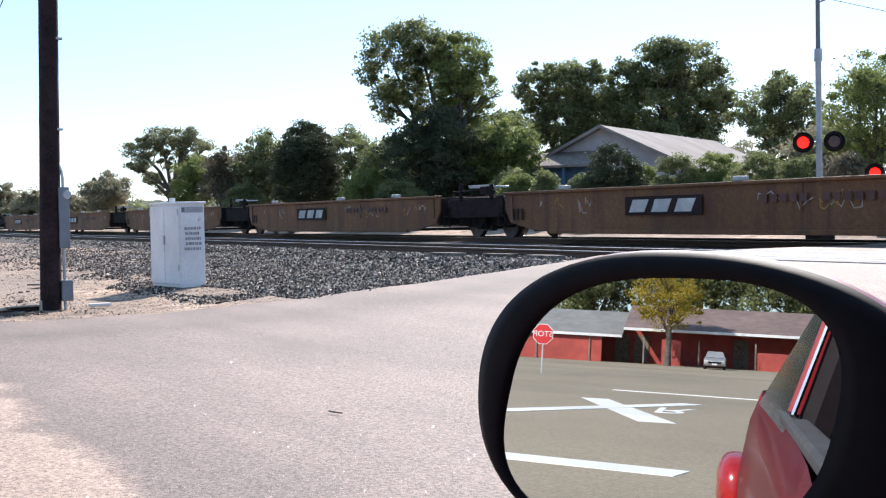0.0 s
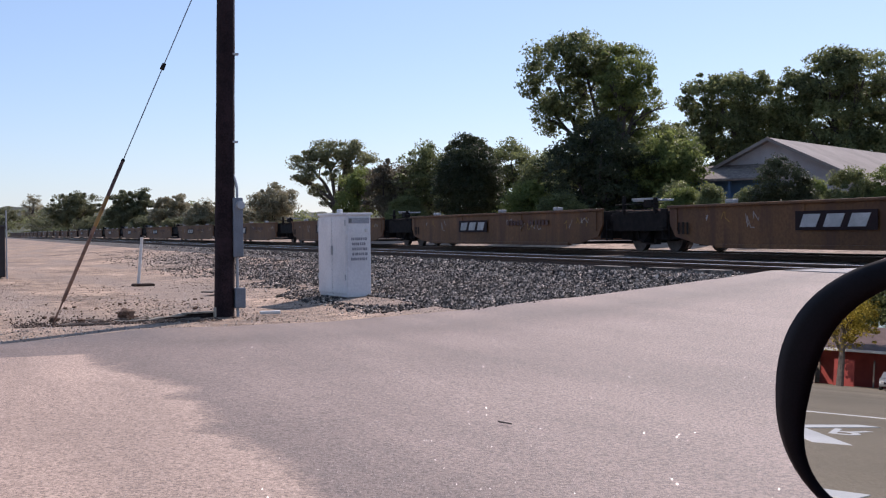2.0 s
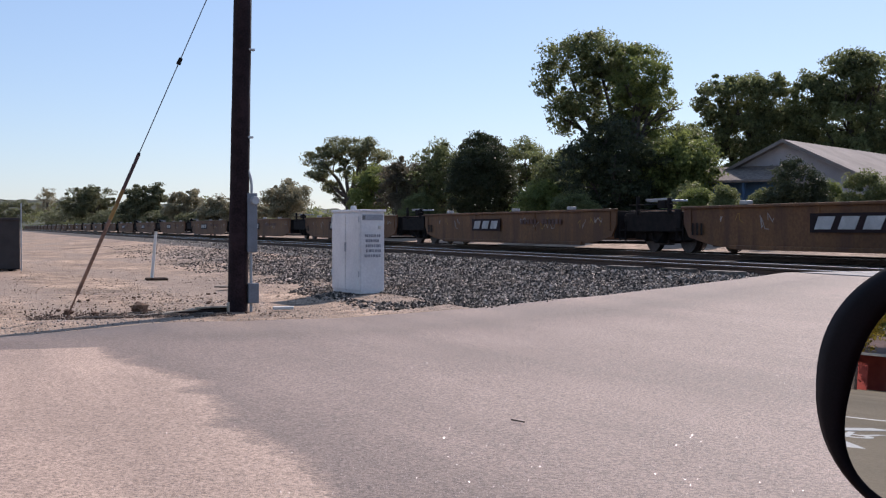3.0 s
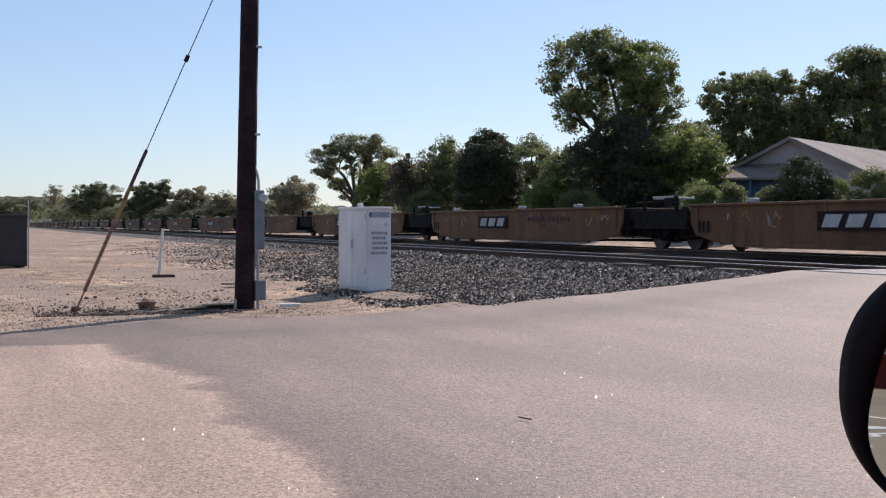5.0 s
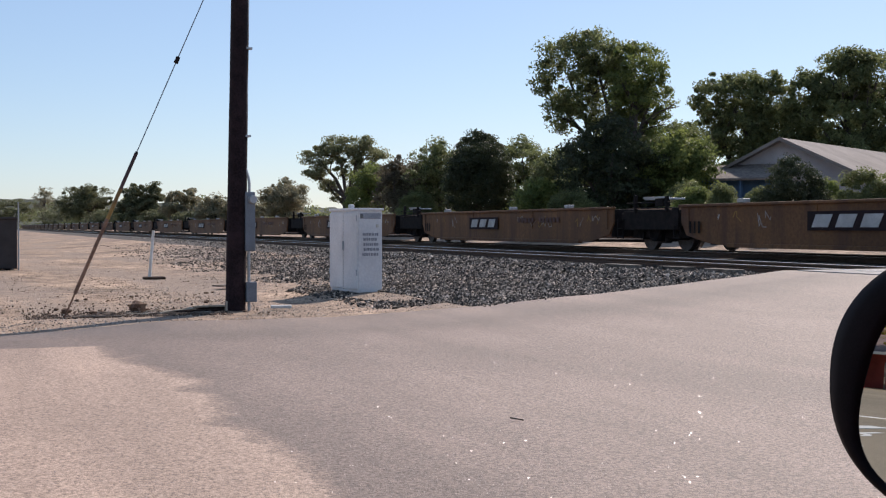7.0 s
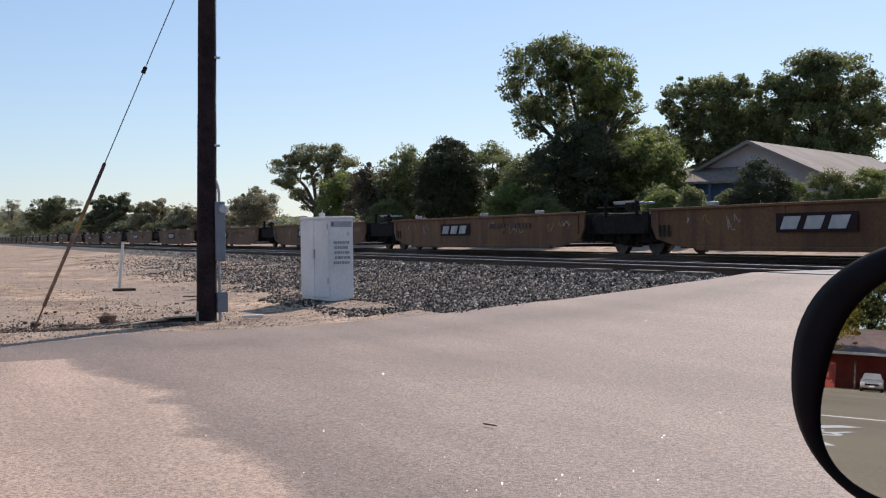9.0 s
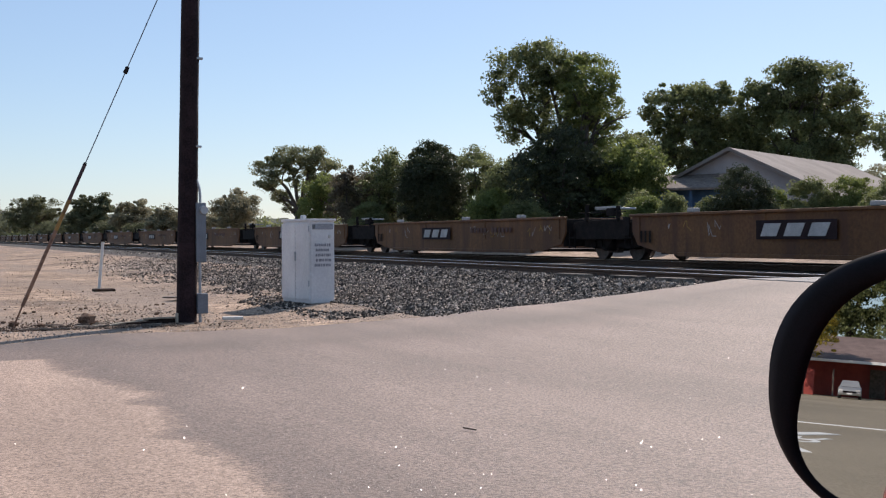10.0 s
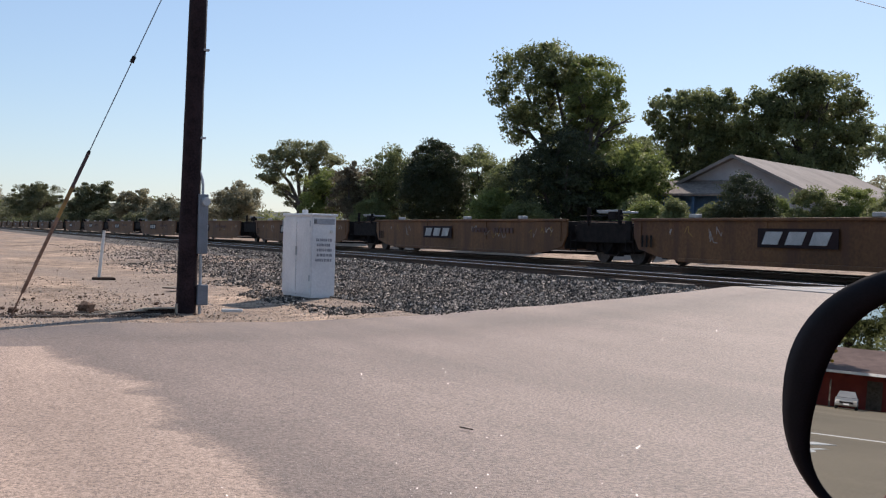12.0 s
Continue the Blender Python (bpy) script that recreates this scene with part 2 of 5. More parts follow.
def freight_paint():
    """Faded yellow paint with rusty runs down the sheet and grime in broad patches."""
    m = mat("weathered_yellow_paint", (0.15, 0.064, 0.027), (0.25, 0.112, 0.043), 0.9, 0.65, 0.08, fine=14, big=0.45, stain=0.45, rand=0.12, spec=0.3)
    n, l = m.node_tree.nodes, m.node_tree.links
    bs = n["Principled BSDF"]
    source = bs.inputs["Base Color"].links[0].from_socket
    geo = n.new("ShaderNodeNewGeometry")
    mp = n.new("ShaderNodeMapping")
    mp.inputs["Scale"].default_value = (3.2, 3.2, 0.35)
    l.new(geo.outputs["Position"], mp.inputs["Vector"])
    tex = n.new("ShaderNodeTexNoise")
    tex.inputs["Scale"].default_value, tex.inputs["Detail"].default_value = 1.0, 6.0
    l.new(mp.outputs[0], tex.inputs["Vector"])
    rng = n.new("ShaderNodeMapRange")
    rng.inputs["From Min"].default_value, rng.inputs["From Max"].default_value = 0.47, 0.68
    rng.inputs["To Max"].default_value = 0.75
    l.new(tex.outputs["Fac"], rng.inputs["Value"])
    mix = n.new("ShaderNodeMix")
    mix.data_type = "RGBA"
    mix.inputs["B"].default_value = (0.085, 0.036, 0.022, 1)
    l.new(rng.outputs[0], mix.inputs["Factor"])
    l.new(source, mix.inputs["A"])
    l.new(mix.outputs["Result"], bs.inputs["Base Color"])
    return m


CAR_TAN = freight_paint()
CAR_DARK = mat("grimy_black_steel", (0.008, 0.007, 0.007), (0.028, 0.021, 0.019), 5, 0.85, 0.2, spec=0.15)
CAR_RUST = mat("brown_freight_paint", (0.075, 0.03, 0.025), (0.14, 0.06, 0.045), 1.5, 0.7, 0.1, stain=0.35)
LOGO_DARK = mat("dark_red_panel", (0.016, 0.008, 0.009), (0.036, 0.018, 0.02), 4, 0.75, spec=0.2)
LOGO_WHITE = mat("faded_white_paint", (0.4, 0.39, 0.38), (0.6, 0.59, 0.57), 3, 0.65, stain=0.35, big=2)
WHEEL_STEEL = mat("wheel_steel", (0.05, 0.04, 0.035), (0.14, 0.11, 0.1), 6, 0.55, metal=0.6)
OCHRE = mat("ochre_spray_paint", (0.3, 0.16, 0.03), (0.42, 0.24, 0.05), 8, 0.7)
SPRAY = mat("pale_spray_paint", (0.3, 0.25, 0.22), (0.44, 0.39, 0.35), 8, 0.7)
ROOF_METAL = mat("pale_metal_roof", (0.22, 0.195, 0.182), (0.285, 0.258, 0.24), 1.2, 0.9, 0.05, spec=0.15)
PORCH_ROOF = mat("weathered_shingle", (0.12, 0.098, 0.085), (0.28, 0.23, 0.2), 5, 0.9, 0.4)
HOUSE_GREY = mat("grey_siding_paint", (0.36, 0.34, 0.35), (0.45, 0.43, 0.44), 2, 0.7, 0.05)
HOUSE_TRIM = mat("pale_trim_paint", (0.6, 0.6, 0.6), (0.72, 0.72, 0.72), 3, 0.6)
HOUSE_BLUE = mat("blue_wall_paint", (0.045, 0.1, 0.19), (0.07, 0.15, 0.26), 2, 0.7)
WINDOW_DARK = mat("dark_window_glass", (0.02, 0.024, 0.03), (0.035, 0.04, 0.05), 2, 0.08)
BARK = mat("tree_bark", (0.055, 0.045, 0.038), (0.14, 0.115, 0.1), 4, 0.95, 0.8)
LEAF_OAK = leafy("oak_leaves", (0.06, 0.075, 0.036), (0.24, 0.268, 0.112), 0.5)
LEAF_GREEN = leafy("bright_leaves", (0.075, 0.104, 0.034), (0.24, 0.28, 0.086), 0.5)
LEAF_DARK = leafy("cypress_leaves", (0.024, 0.034, 0.019), (0.075, 0.09, 0.042), 0.35)
LEAF_BARE = leafy("dry_twigs", (0.17, 0.156, 0.1), (0.34, 0.315, 0.2), 0.4)
LEAF_RED = leafy("reddish_leaves", (0.075, 0.064, 0.043), (0.2, 0.17, 0.115), 0.4)
LEAF_OLIVE = leafy("olive_leaves", (0.09, 0.1, 0.055), (0.3, 0.31, 0.165), 0.5)
# leaf colour greyed to stand in for haze over the far trees
LEAF_HAZE = leafy("hazed_far_leaves", (0.068, 0.076, 0.044), (0.19, 0.2, 0.105), 0.45)
LEAF_YELLOW = leafy("autumn_leaves", (0.17, 0.13, 0.018), (0.44, 0.34, 0.05), 0.4)
RED_PAINT = mat("red_car_paint", (0.2, 0.008, 0.011), (0.24, 0.011, 0.014), 3, 0.42, 0.0, coat=0.25, stain=0.05)
BLACK_PLASTIC = mat("black_plastic", (0.006, 0.004, 0.005), (0.011, 0.008, 0.01), 60, 0.66, 0.05, spec=0.17, fine=900, dist=0.0005)
RUBBER = mat("grey_rubber_trim", (0.06, 0.06, 0.065), (0.09, 0.09, 0.095), 20, 0.8, spec=0.2)
TYRE = mat("tyre_rubber", (0.015, 0.015, 0.016), (0.03, 0.03, 0.03), 20, 0.85)
CHROME = mat("chrome_trim", (0.75, 0.75, 0.76), (0.85, 0.85, 0.86), 3, 0.12, metal=1.0, stain=0.0)
DULL_GLASS = mat("dusty_dark_glass", (0.02, 0.022, 0.025), (0.04, 0.042, 0.046), 4, 0.45, stain=0.2, spec=0.3)
CAR_GLASS = mat("tinted_glass", (0.09, 0.095, 0.1), (0.12, 0.125, 0.13), 2, 0.08, stain=0.0)
TAIL_RED = mat("tail_light_lens", (0.26, 0.008, 0.01), (0.34, 0.014, 0.014), 20, 0.25, coat=0.3)
TAIL_LIT = glow("lit_brake_bulb", (1.0, 0.1, 0.07), 3.0)
SIGNAL_LIT = glow("lit_red_signal", (1.0, 0.012, 0.006), 1.6)
SIGNAL_DIM = mat("dark_red_lens", (0.07, 0.012, 0.012), (0.1, 0.02, 0.02), 9, 0.25)
SILVER = mat("silver_car_paint", (0.5, 0.51, 0.52), (0.58, 0.59, 0.6), 3, 0.3, metal=0.5, coat=0.6)
DUSTY_SILVER = mat("dusty_silver_paint", (0.24, 0.245, 0.25), (0.32, 0.325, 0.33), 3, 0.45, metal=0.3, stain=0.2)
LINE_PAINT = mat("road_paint", (0.7, 0.69, 0.66), (0.85, 0.84, 0.8), 30, 0.7, 0.1, fine=120, stain=0.2)
BARN_RED = mat("red_wall_paint", (0.3, 0.045, 0.036), (0.4, 0.07, 0.052), 2, 0.75, 0.05)
GREY_ROOF = mat("grey_shed_roof", (0.17, 0.172, 0.165), (0.25, 0.25, 0.24), 1.5, 0.8, 0.1)
RED_ROOF = mat("red_brown_shed_roof", (0.15, 0.105, 0.095), (0.23, 0.165, 0.15), 1.5, 0.85, 0.1)
STOP_RED = mat("sign_red", (0.5, 0.02, 0.025), (0.56, 0.03, 0.03), 6, 0.5)
HILL = mat("far_hill", (0.045, 0.055, 0.045), (0.13, 0.135, 0.1), 0.05, 1.0, 0.0, fine=0.25, big=0.02, stain=0.3, spec=0.1)

MIRROR = bpy.data.materials.new("mirror_glass")
MIRROR.use_nodes = True
mb = MIRROR.node_tree.nodes["Principled BSDF"]
mb.inputs["Base Color"].default_value, mb.inputs["Metallic"].default_value, mb.inputs["Roughness"].default_value = (0.66, 0.67, 0.66, 1), 1.0, 0.0


# ---- mesh helpers ----
def thing(name, label, category, at=(0, 0, 0), group="", turn=0.0):
    ob = new(name)
    ob.empty_display_size = 0.2
    ob.matrix_basis = pose(*at, 0, 0, turn)
    return tagged(ob, label, category, group)


def part(name, bm, material, parent=None, label="", smooth=False):
    me = bpy.data.meshes.new(name)
    bmesh.ops.recalc_face_normals(bm, faces=bm.faces)
    bm.to_mesh(me)
    bm.free()
    me.materials.append(material)
    if smooth:
        me.polygons.foreach_set("use_smooth", [True] * len(me.polygons))
    ob = new(name, me)
    ob.parent = parent
    return tagged(ob, label) if label else ob


def share(name, source, parent, at=(0, 0, 0), turn=0.0, scale=(1, 1, 1)):
    ob = new(name, source.data)
    ob.parent = parent
    ob.matrix_basis = pose(*at, 0, 0, turn) @ Matrix.Diagonal((*scale, 1))
    return ob


def box(bm, c, s, bevel=0.0, m=None):
    """A box with its centre at c and the sizes s, its edges rounded by bevel."""
    made = bmesh.ops.create_cube(bm, size=1.0)["verts"]
    bmesh.ops.transform(bm, matrix=Matrix.Translation(c) @ Matrix.Diagonal((*s, 1)), verts=made)
    if bevel:
        edges = {e for v in made for e in v.link_edges}
        made = bmesh.ops.bevel(bm, geom=list(edges), offset=bevel, segments=2, affect="EDGES", profile=0.5)["verts"]
        made = list({v for v in made})
    if m is not None:
        found = set(made)
        for v in made:
            for e in v.link_edges:
                found.add(e.other_vert(v))
        bmesh.ops.transform(bm, matrix=m, verts=list(found))
    return bm


def rod(bm, a, b, r0, r1=None, seg=10):
    """A tapered round rod from a to b."""
    a, b = Vector(a), Vector(b)
    r1 = r0 if r1 is None else r1
    m = Matrix.Translation((a + b) / 2) @ (b - a).to_track_quat("Z", "Y").to_matrix().to_4x4()
    bmesh.ops.create_cone(bm, cap_ends=True, segments=seg, radius1=r0, radius2=r1, depth=(b - a).length, matrix=m)
    return bm


def tube(bm, pts, r, seg=8):
    for a, b in zip(pts, pts[1:]):
        rod(bm, a, b, r, r, seg)
    return bm


def extrude_profile(bm, pts, axis, lo, hi):
    """A closed outline pts in the plane across axis, stretched from lo to hi along it."""
    def put(p, w):
        return {"x": (w, p[0], p[1]), "y": (p[0], w, p[1]), "z": (p[0], p[1], w)}[axis]
    a = [bm.verts.new(put(p, lo)) for p in pts]
    b = [bm.verts.new(put(p, hi)) for p in pts]
    bm.faces.new(a)
    bm.faces.new(list(reversed(b)))
    for i in range(len(pts)):
        j = (i + 1) % len(pts)
        bm.faces.new((a[i], b[i], b[j], a[j]))
    return bm


def B():
    return bmesh.new()


def from_arrays(name, verts, faces, material, parent=None, smooth=False):
    me = bpy.data.meshes.new(name)
    me.from_pydata(verts.tolist() if hasattr(verts, "tolist") else verts, [], faces.tolist() if hasattr(faces, "tolist") else faces)
    me.materials.append(material)
    if smooth:
        me.polygons.foreach_set("use_smooth", [True] * len(me.polygons))
    ob = new(name, me)
    ob.parent = parent
    return ob


# ---- ground ----
def step(a, b, x):
    k = min(max((x - a) / (b - a), 0.0), 1.0)
    return k * k * (3 - 2 * k)


def ground_z(x, y):
    z = 0.0 if y < 4.7 else min((y - 4.7) * 0.058, 0.4)
    if y > 23.8:
        z += 0.44 * step(23.8, 27.5, y)
    return z + (0.025 * noise.noise((x * 0.5, y * 0.5, 0)) if x < -16 and y < 11 else 0)


def road_z(y):
    return 0.012 + 0.573 * min(max((y - 4) / 7.45, 0.0), 1.0) ** 1.5 if y < 21 else 0.585 + 0.275 * step(21, 27.5, y)


def sheet(name, xs, ys, zf, material, xf=None):
    verts = [(xf(x, y) if xf else x, y, zf(x, y)) for y in ys for x in xs]
    w = len(xs)
    faces = [(j * w + i, j * w + i + 1, (j + 1) * w + i + 1, (j + 1) * w + i) for j in range(len(ys) - 1) for i in range(w - 1)]
    return from_arrays(name, verts, faces, material, None, True)


def spread(lo, hi, fine_lo, fine_hi, d, grow=1.35):
    """Grid lines, d apart between fine_lo and fine_hi and wider apart beyond."""
    out = list(np.arange(fine_lo, fine_hi + d / 2, d))
    s = d
    while out[-1] < hi:
        s *= grow
        out.append(min(out[-1] + s, hi))
    s = d
    while out[0] > lo:
        s *= grow
        out.insert(0, max(out[0] - s, lo))
    return [float(v) for v in out]


tagged(sheet("ground", spread(-2500, 2500, -50, -15.5, 0.5), spread(-2500, 2500, -2, 22, 0.5), ground_z, DIRT),
       "dry pale dirt ground reaching to the horizon", "ground", kind="stuff")["kind"] = "structure"


def road_edge(x, y):
    """The asphalt's ragged border beside the dirt."""
    if x > -14.6:
        return x
    return -16.1 + 0.6 * step(4, 12, y) + 1.5 * step(2.6, -0.2, y) + 0.2 * noise.noise((y * 0.7, 3.1, 0)) + 0.1 * noise.noise((y * 2.6, 7.7, 0))


tagged(sheet("road", [-16.1, -16.0] + [float(v) for v in np.arange(-14, 14.1, 1.0)], [float(v) for v in np.arange(-5, 45.01, 0.25)],
             lambda x, y: road_z(y) - (0.4 if x < -16.05 else 0), ASPHALT, road_edge), "worn grey asphalt road rising to the rail crossing", "road", kind="structure")
tagged(sheet("pavement", [float(v) for v in np.arange(-40, 41, 4.0)], [-130.0, -100.0, -75.0, -60.0, -45.0, -30.0, -20.0, -12.0, -4.95],
             lambda x, y: 0.016, FORECOURT), "worn grey asphalt forecourt behind the car", "pavement", kind="structure")

# ---- tracks ----
TRACKS = (13.05, 18.6)
RAIL_Z = 0.6


def bed(name, yc, half):
    prof = [(yc - half - 0.9, 0.29), (yc - half, 0.455), (yc + half, 0.455), (yc + half + 0.9, 0.29)]
    return part(name, extrude_profile(B(), prof, "x", -560, -14.8), GRAVEL_BED)


ballast = tagged(bed("ballast_bed", 17.3, 6.4), "dark grey crushed stone bed under two rail tracks", "ballast", kind="structure")


def track(yc):
    ob = thing("railway_track", "steel rails with shiny tops on dark wooden ties", "rail track", (0, yc, 0), "tracks")
    for side in (-0.7175, 0.7175):
        bm = B()
        prof = [(side - 0.07, RAIL_Z - 0.17), (side + 0.07, RAIL_Z - 0.17), (side + 0.07, RAIL_Z - 0.15), (side + 0.012, RAIL_Z - 0.12),
                (side + 0.012, RAIL_Z - 0.05), (side + 0.036, RAIL_Z - 0.035), (side + 0.036, RAIL_Z - 0.006), (side - 0.036, RAIL_Z - 0.006),
                (side - 0.036, RAIL_Z - 0.035), (side - 0.012, RAIL_Z - 0.05), (side - 0.012, RAIL_Z - 0.12), (side - 0.07, RAIL_Z - 0.15)]
        rail = part("rail", extrude_profile(bm, prof, "x", -560, 60), RAIL_SIDE, ob)
        part("rail_head", box(B(), (-250, side, RAIL_Z - 0.002), (620, 0.066, 0.008), 0.002), RAIL_TOP, rail, "polished running surface")
    first = part("tie", box(B(), (0, 0, 0), (0.23, 2.6, 0.16), 0.015), TIE, ob)
    first.location = (-15.75, 0, 0.38)
    for i in range(1, 150):
        share("tie", first, ob, (-15.75 - 0.56 * i, random.uniform(-0.06, 0.06), 0.38 + random.uniform(-0.01, 0.012)), random.uniform(-1.2, 1.2))
    return ob


for yc in TRACKS:
    track(yc)

# crossing panels between and beside the rails
crossing = thing("crossing_surface", "pale concrete rail crossing panels set flush with the road", "crossing", (0, 0, 0))
for yc in TRACKS:
    for y0, w in ((yc, 1.22), (yc - 1.15, 0.7), (yc + 1.15, 0.7)):
        first = None
        for i in range(11):
            if first is None:
                first = part("panel", box(B(), (0, 0, 0), (2.42, w, 0.1), 0.01), CONCRETE, crossing)
                first.location = (-14.0, y0, RAIL_Z - 0.05)
            else:
                share("panel", first, crossing, (-14.0 + 2.45 * i, y0, RAIL_Z - 0.05))


for x, y, w in ((-20.4, 11.5, 0.9), (-18.9, 11.75, 0.8), (-17.5, 11.8, 0.8)):
    ob = part("tie_end", box(B(), (0, 0, 0), (w, 0.22, 0.1), 0.012), TIE)
    ob.matrix_basis = pose(x, y, 0.49, 0, 0, 6)
    tagged(ob, "weathered grey timber block beside the near rail", "timber block", "blocks by the rail")


def stones(name, count, where, size, material, label, category, kind="stuff"):
    """Loose stones, each a small uneven octahedron, joined into one mesh."""
    rng = np.random.default_rng(len(name) + count)
    base = np.array([(1, 0, 0), (-1, 0, 0), (0, 1, 0), (0, -1, 0), (0, 0, 1), (0, 0, -1)], float)
    tri = np.array([(0, 2, 4), (2, 1, 4), (1, 3, 4), (3, 0, 4), (2, 0, 5), (1, 2, 5), (3, 1, 5), (0, 3, 5)])
    verts, faces = [], []
    for i in range(count):
        x, y, z = where(rng)
        s = size * rng.uniform(0.45, 1.3)
        a = rng.uniform(0, 6.28)
        p = base * rng.uniform(0.6, 1.2, (6, 3)) * np.array((s, s * rng.uniform(0.6, 1), s * rng.uniform(0.45, 0.8)))
        p = p + rng.normal(0, s * 0.18, (6, 3))
        c, sn = math.cos(a), math.sin(a)
        q = np.c_[p[:, 0] * c - p[:, 1] * sn, p[:, 0] * sn + p[:, 1] * c, p[:, 2]]
        verts.append(q + (x, y, z + s * 0.15))
        faces.append(tri + 6 * i)
    ob = from_arrays(name, np.concatenate(verts), np.concatenate(faces), material)
    return tagged(ob, label, category, kind=kind)


def on_ballast(rng):
    while True:
        y = rng.uniform(5.4, 11.6)
        x = -15.35 - rng.exponential(11.0)
        if x < -75 or y < 5.2 + (1.6 + 1.6 * step(-21, -27, x)) * rng.random() * (1 + 0.9 * noise.noise((x * 0.35, y, 4))):
            continue
        if y < 6.6 and noise.noise((x * 0.4, y * 0.6, 9)) < 0.05:
            continue
        return x - 0.3, y, max(ground_z(x, y), 0.29 + 0.165 * step(10.0, 10.9, y) if y > 10 else 0)


def on_shoulder(rng):
    x, y = -15.3 - rng.exponential(14.0), rng.uniform(10.0, 16.0)
    return x, y, 0.29 + 0.17 * step(10.0, 10.9, y)


def on_dirt(rng):
    while True:
        x, y = -15.0 - rng.exponential(9.0), rng.uniform(-3.0, 8.0)
        if x > road_edge(-16, y) - 0.05 or noise.noise((x * 0.28, y * 0.8, 2.0)) + 0.25 * (y > 3) + (0.4 if x > -18.2 else 0) < rng.uniform(-0.5, 0.55):
            continue
        return x, y, ground_z(x, y)


stones("ballast_stones", 47000, on_ballast, 0.037, STONE, "loose dark grey crushed ballast stones beside the track", "gravel")
stones("track_stones", 9000, on_shoulder, 0.048, STONE, "loose grey ballast stones between the ties", "gravel")
stones("dirt_pebbles", 9000, on_dirt, 0.014, PEBBLE, "small tan pebbles scattered over dry dirt", "pebbles")


# ---- pole, guy wire, cabinet, posts ----
def utility_pole():
    ob = thing("utility_pole", "tall dark creosoted wooden utility pole at the asphalt edge", "utility pole", (-18.06, 3.61, 0))
    lean = Vector((0.006, 0.017, 1.0))
    bm = B()
    rings = 24
    prev = None
    for i in range(rings + 1):
        h = 9.5 * i / rings - 0.3
        r = 0.15 - 0.0035 * h
        ring = [bm.verts.new((lean.x * h + (r + 0.006 * noise.noise((k * 1.3, h * 2.0, 5))) * math.cos(k * math.tau / 20),
                              lean.y * h + (r + 0.006 * noise.noise((k * 1.3, h * 2.0, 9))) * math.sin(k * math.tau / 20), h)) for k in range(20)]
        if prev:
            for k in range(20):
                bm.faces.new((prev[k], prev[(k + 1) % 20], ring[(k + 1) % 20], ring[k]))
        prev = ring
    bm.faces.new(prev)
    part("trunk", bm, POLE_WOOD, ob, smooth=True)
    right = Vector((0.352, 0.936, 0))
    out = Vector((0.5, -0.1, 0))
    p = right * 0.212 + out * 0.04
    meter = part("meter_box", box(B(), p + Vector((0, 0, 1.33)), (0.13, 0.15, 0.88), 0.012), BOX_GREY, ob, "tall grey steel meter box")
    part("dial", rod(B(), p + Vector((0.06, 0.03, 1.66)), p + Vector((0.11, 0.04, 1.66)), 0.07, 0.06, 14), GALV, meter)
    part("lower_box", box(B(), p + Vector((0, 0.02, 0.28)), (0.12, 0.16, 0.3), 0.012), BOX_GREY, ob, "small grey junction box")
    part("conduit", tube(B(), [p + Vector((0, -0.01, z)) for z in (0.0, 0.9)], 0.022), GALV, ob)
    q = right * 0.15 + out * 0.05
    part("riser_pipe", tube(B(), [p + Vector((0, 0, 1.75)), p + Vector((0, 0, 1.9)), p * 0.93 + Vector((0, 0, 2.0)), q + Vector((0, 0, 2.14)), q + Vector((0.04, 0.11, 9.0))], 0.02), GALV, ob)
    for z in (2.6, 3.9, 5.2, 6.5):
        part("pipe_strap", box(B(), right * 0.136 + out * 0.04 + Vector((0.006 * z, 0.017 * z, z)), (0.08, 0.1, 0.03), 0.004), GALV, ob)
    return ob


utility_pole()


def guy_wire():
    a, top = Vector((-17.2, 1.10, 0.0)), Vector((-18.02, 3.62, 5.7))
    ob = thing("guy_wire", "steel guy wire with a faded yellow plastic guard", "guy wire")
    at = lambda s: a.lerp(top, s)
    part("cable", rod(B(), at(-0.02), at(1.0), 0.008, 0.008, 6), CABLE, ob)
    part("guard", rod(B(), at(0.238), at(0.312), 0.027, 0.027, 12), YELLOW_GUARD, ob, "rust-stained yellow plastic sleeve")
    part("guard", rod(B(), at(0.06), at(0.241), 0.025, 0.0255, 12), RUST_GUARD, ob, "rust-brown lower sleeve")
    part("guard", rod(B(), at(0.309), at(0.4), 0.0255, 0.025, 12), DARK_GUARD, ob, "dark brown upper sleeve")
    part("guard_cap", rod(B(), at(0.398), at(0.404), 0.028, 0.02, 10), CAR_DARK, ob)
    part("clamp", rod(B(), at(0.632), at(0.647), 0.035, 0.03, 8), CAR_DARK, ob)
    part("anchor_rod", rod(B(), at(-0.01), at(0.062), 0.012, 0.012, 8), RUST_GUARD, ob, "rusty anchor rod")
    return ob


guy_wire()


def bars(parent, rows, origin, along, up, width, height, material, seed):
    """Rows of writing too small to read, as short bars on a plate."""
    rng = random.Random(seed)
    along, up = Vector(along), Vector(up)
    nrm = along.cross(up)
    turn = Matrix((along, up, nrm)).transposed().to_4x4()
    bm = B()
    for r in range(rows):
        x = rng.uniform(0, 0.12) * width
        while x < width * rng.uniform(0.82, 1.0):
            w = rng.uniform(0.05, 0.11) * width
            box(bm, (x + w / 2, -r * height / rows, 0.002), (w, height / rows * 0.55, 0.004), 0, Matrix.Translation(origin) @ turn)
            x += w * rng.uniform(1.25, 1.6)
    return tagged(part("notice", bm, material, parent), "block of small dark writing", kind="stuff")


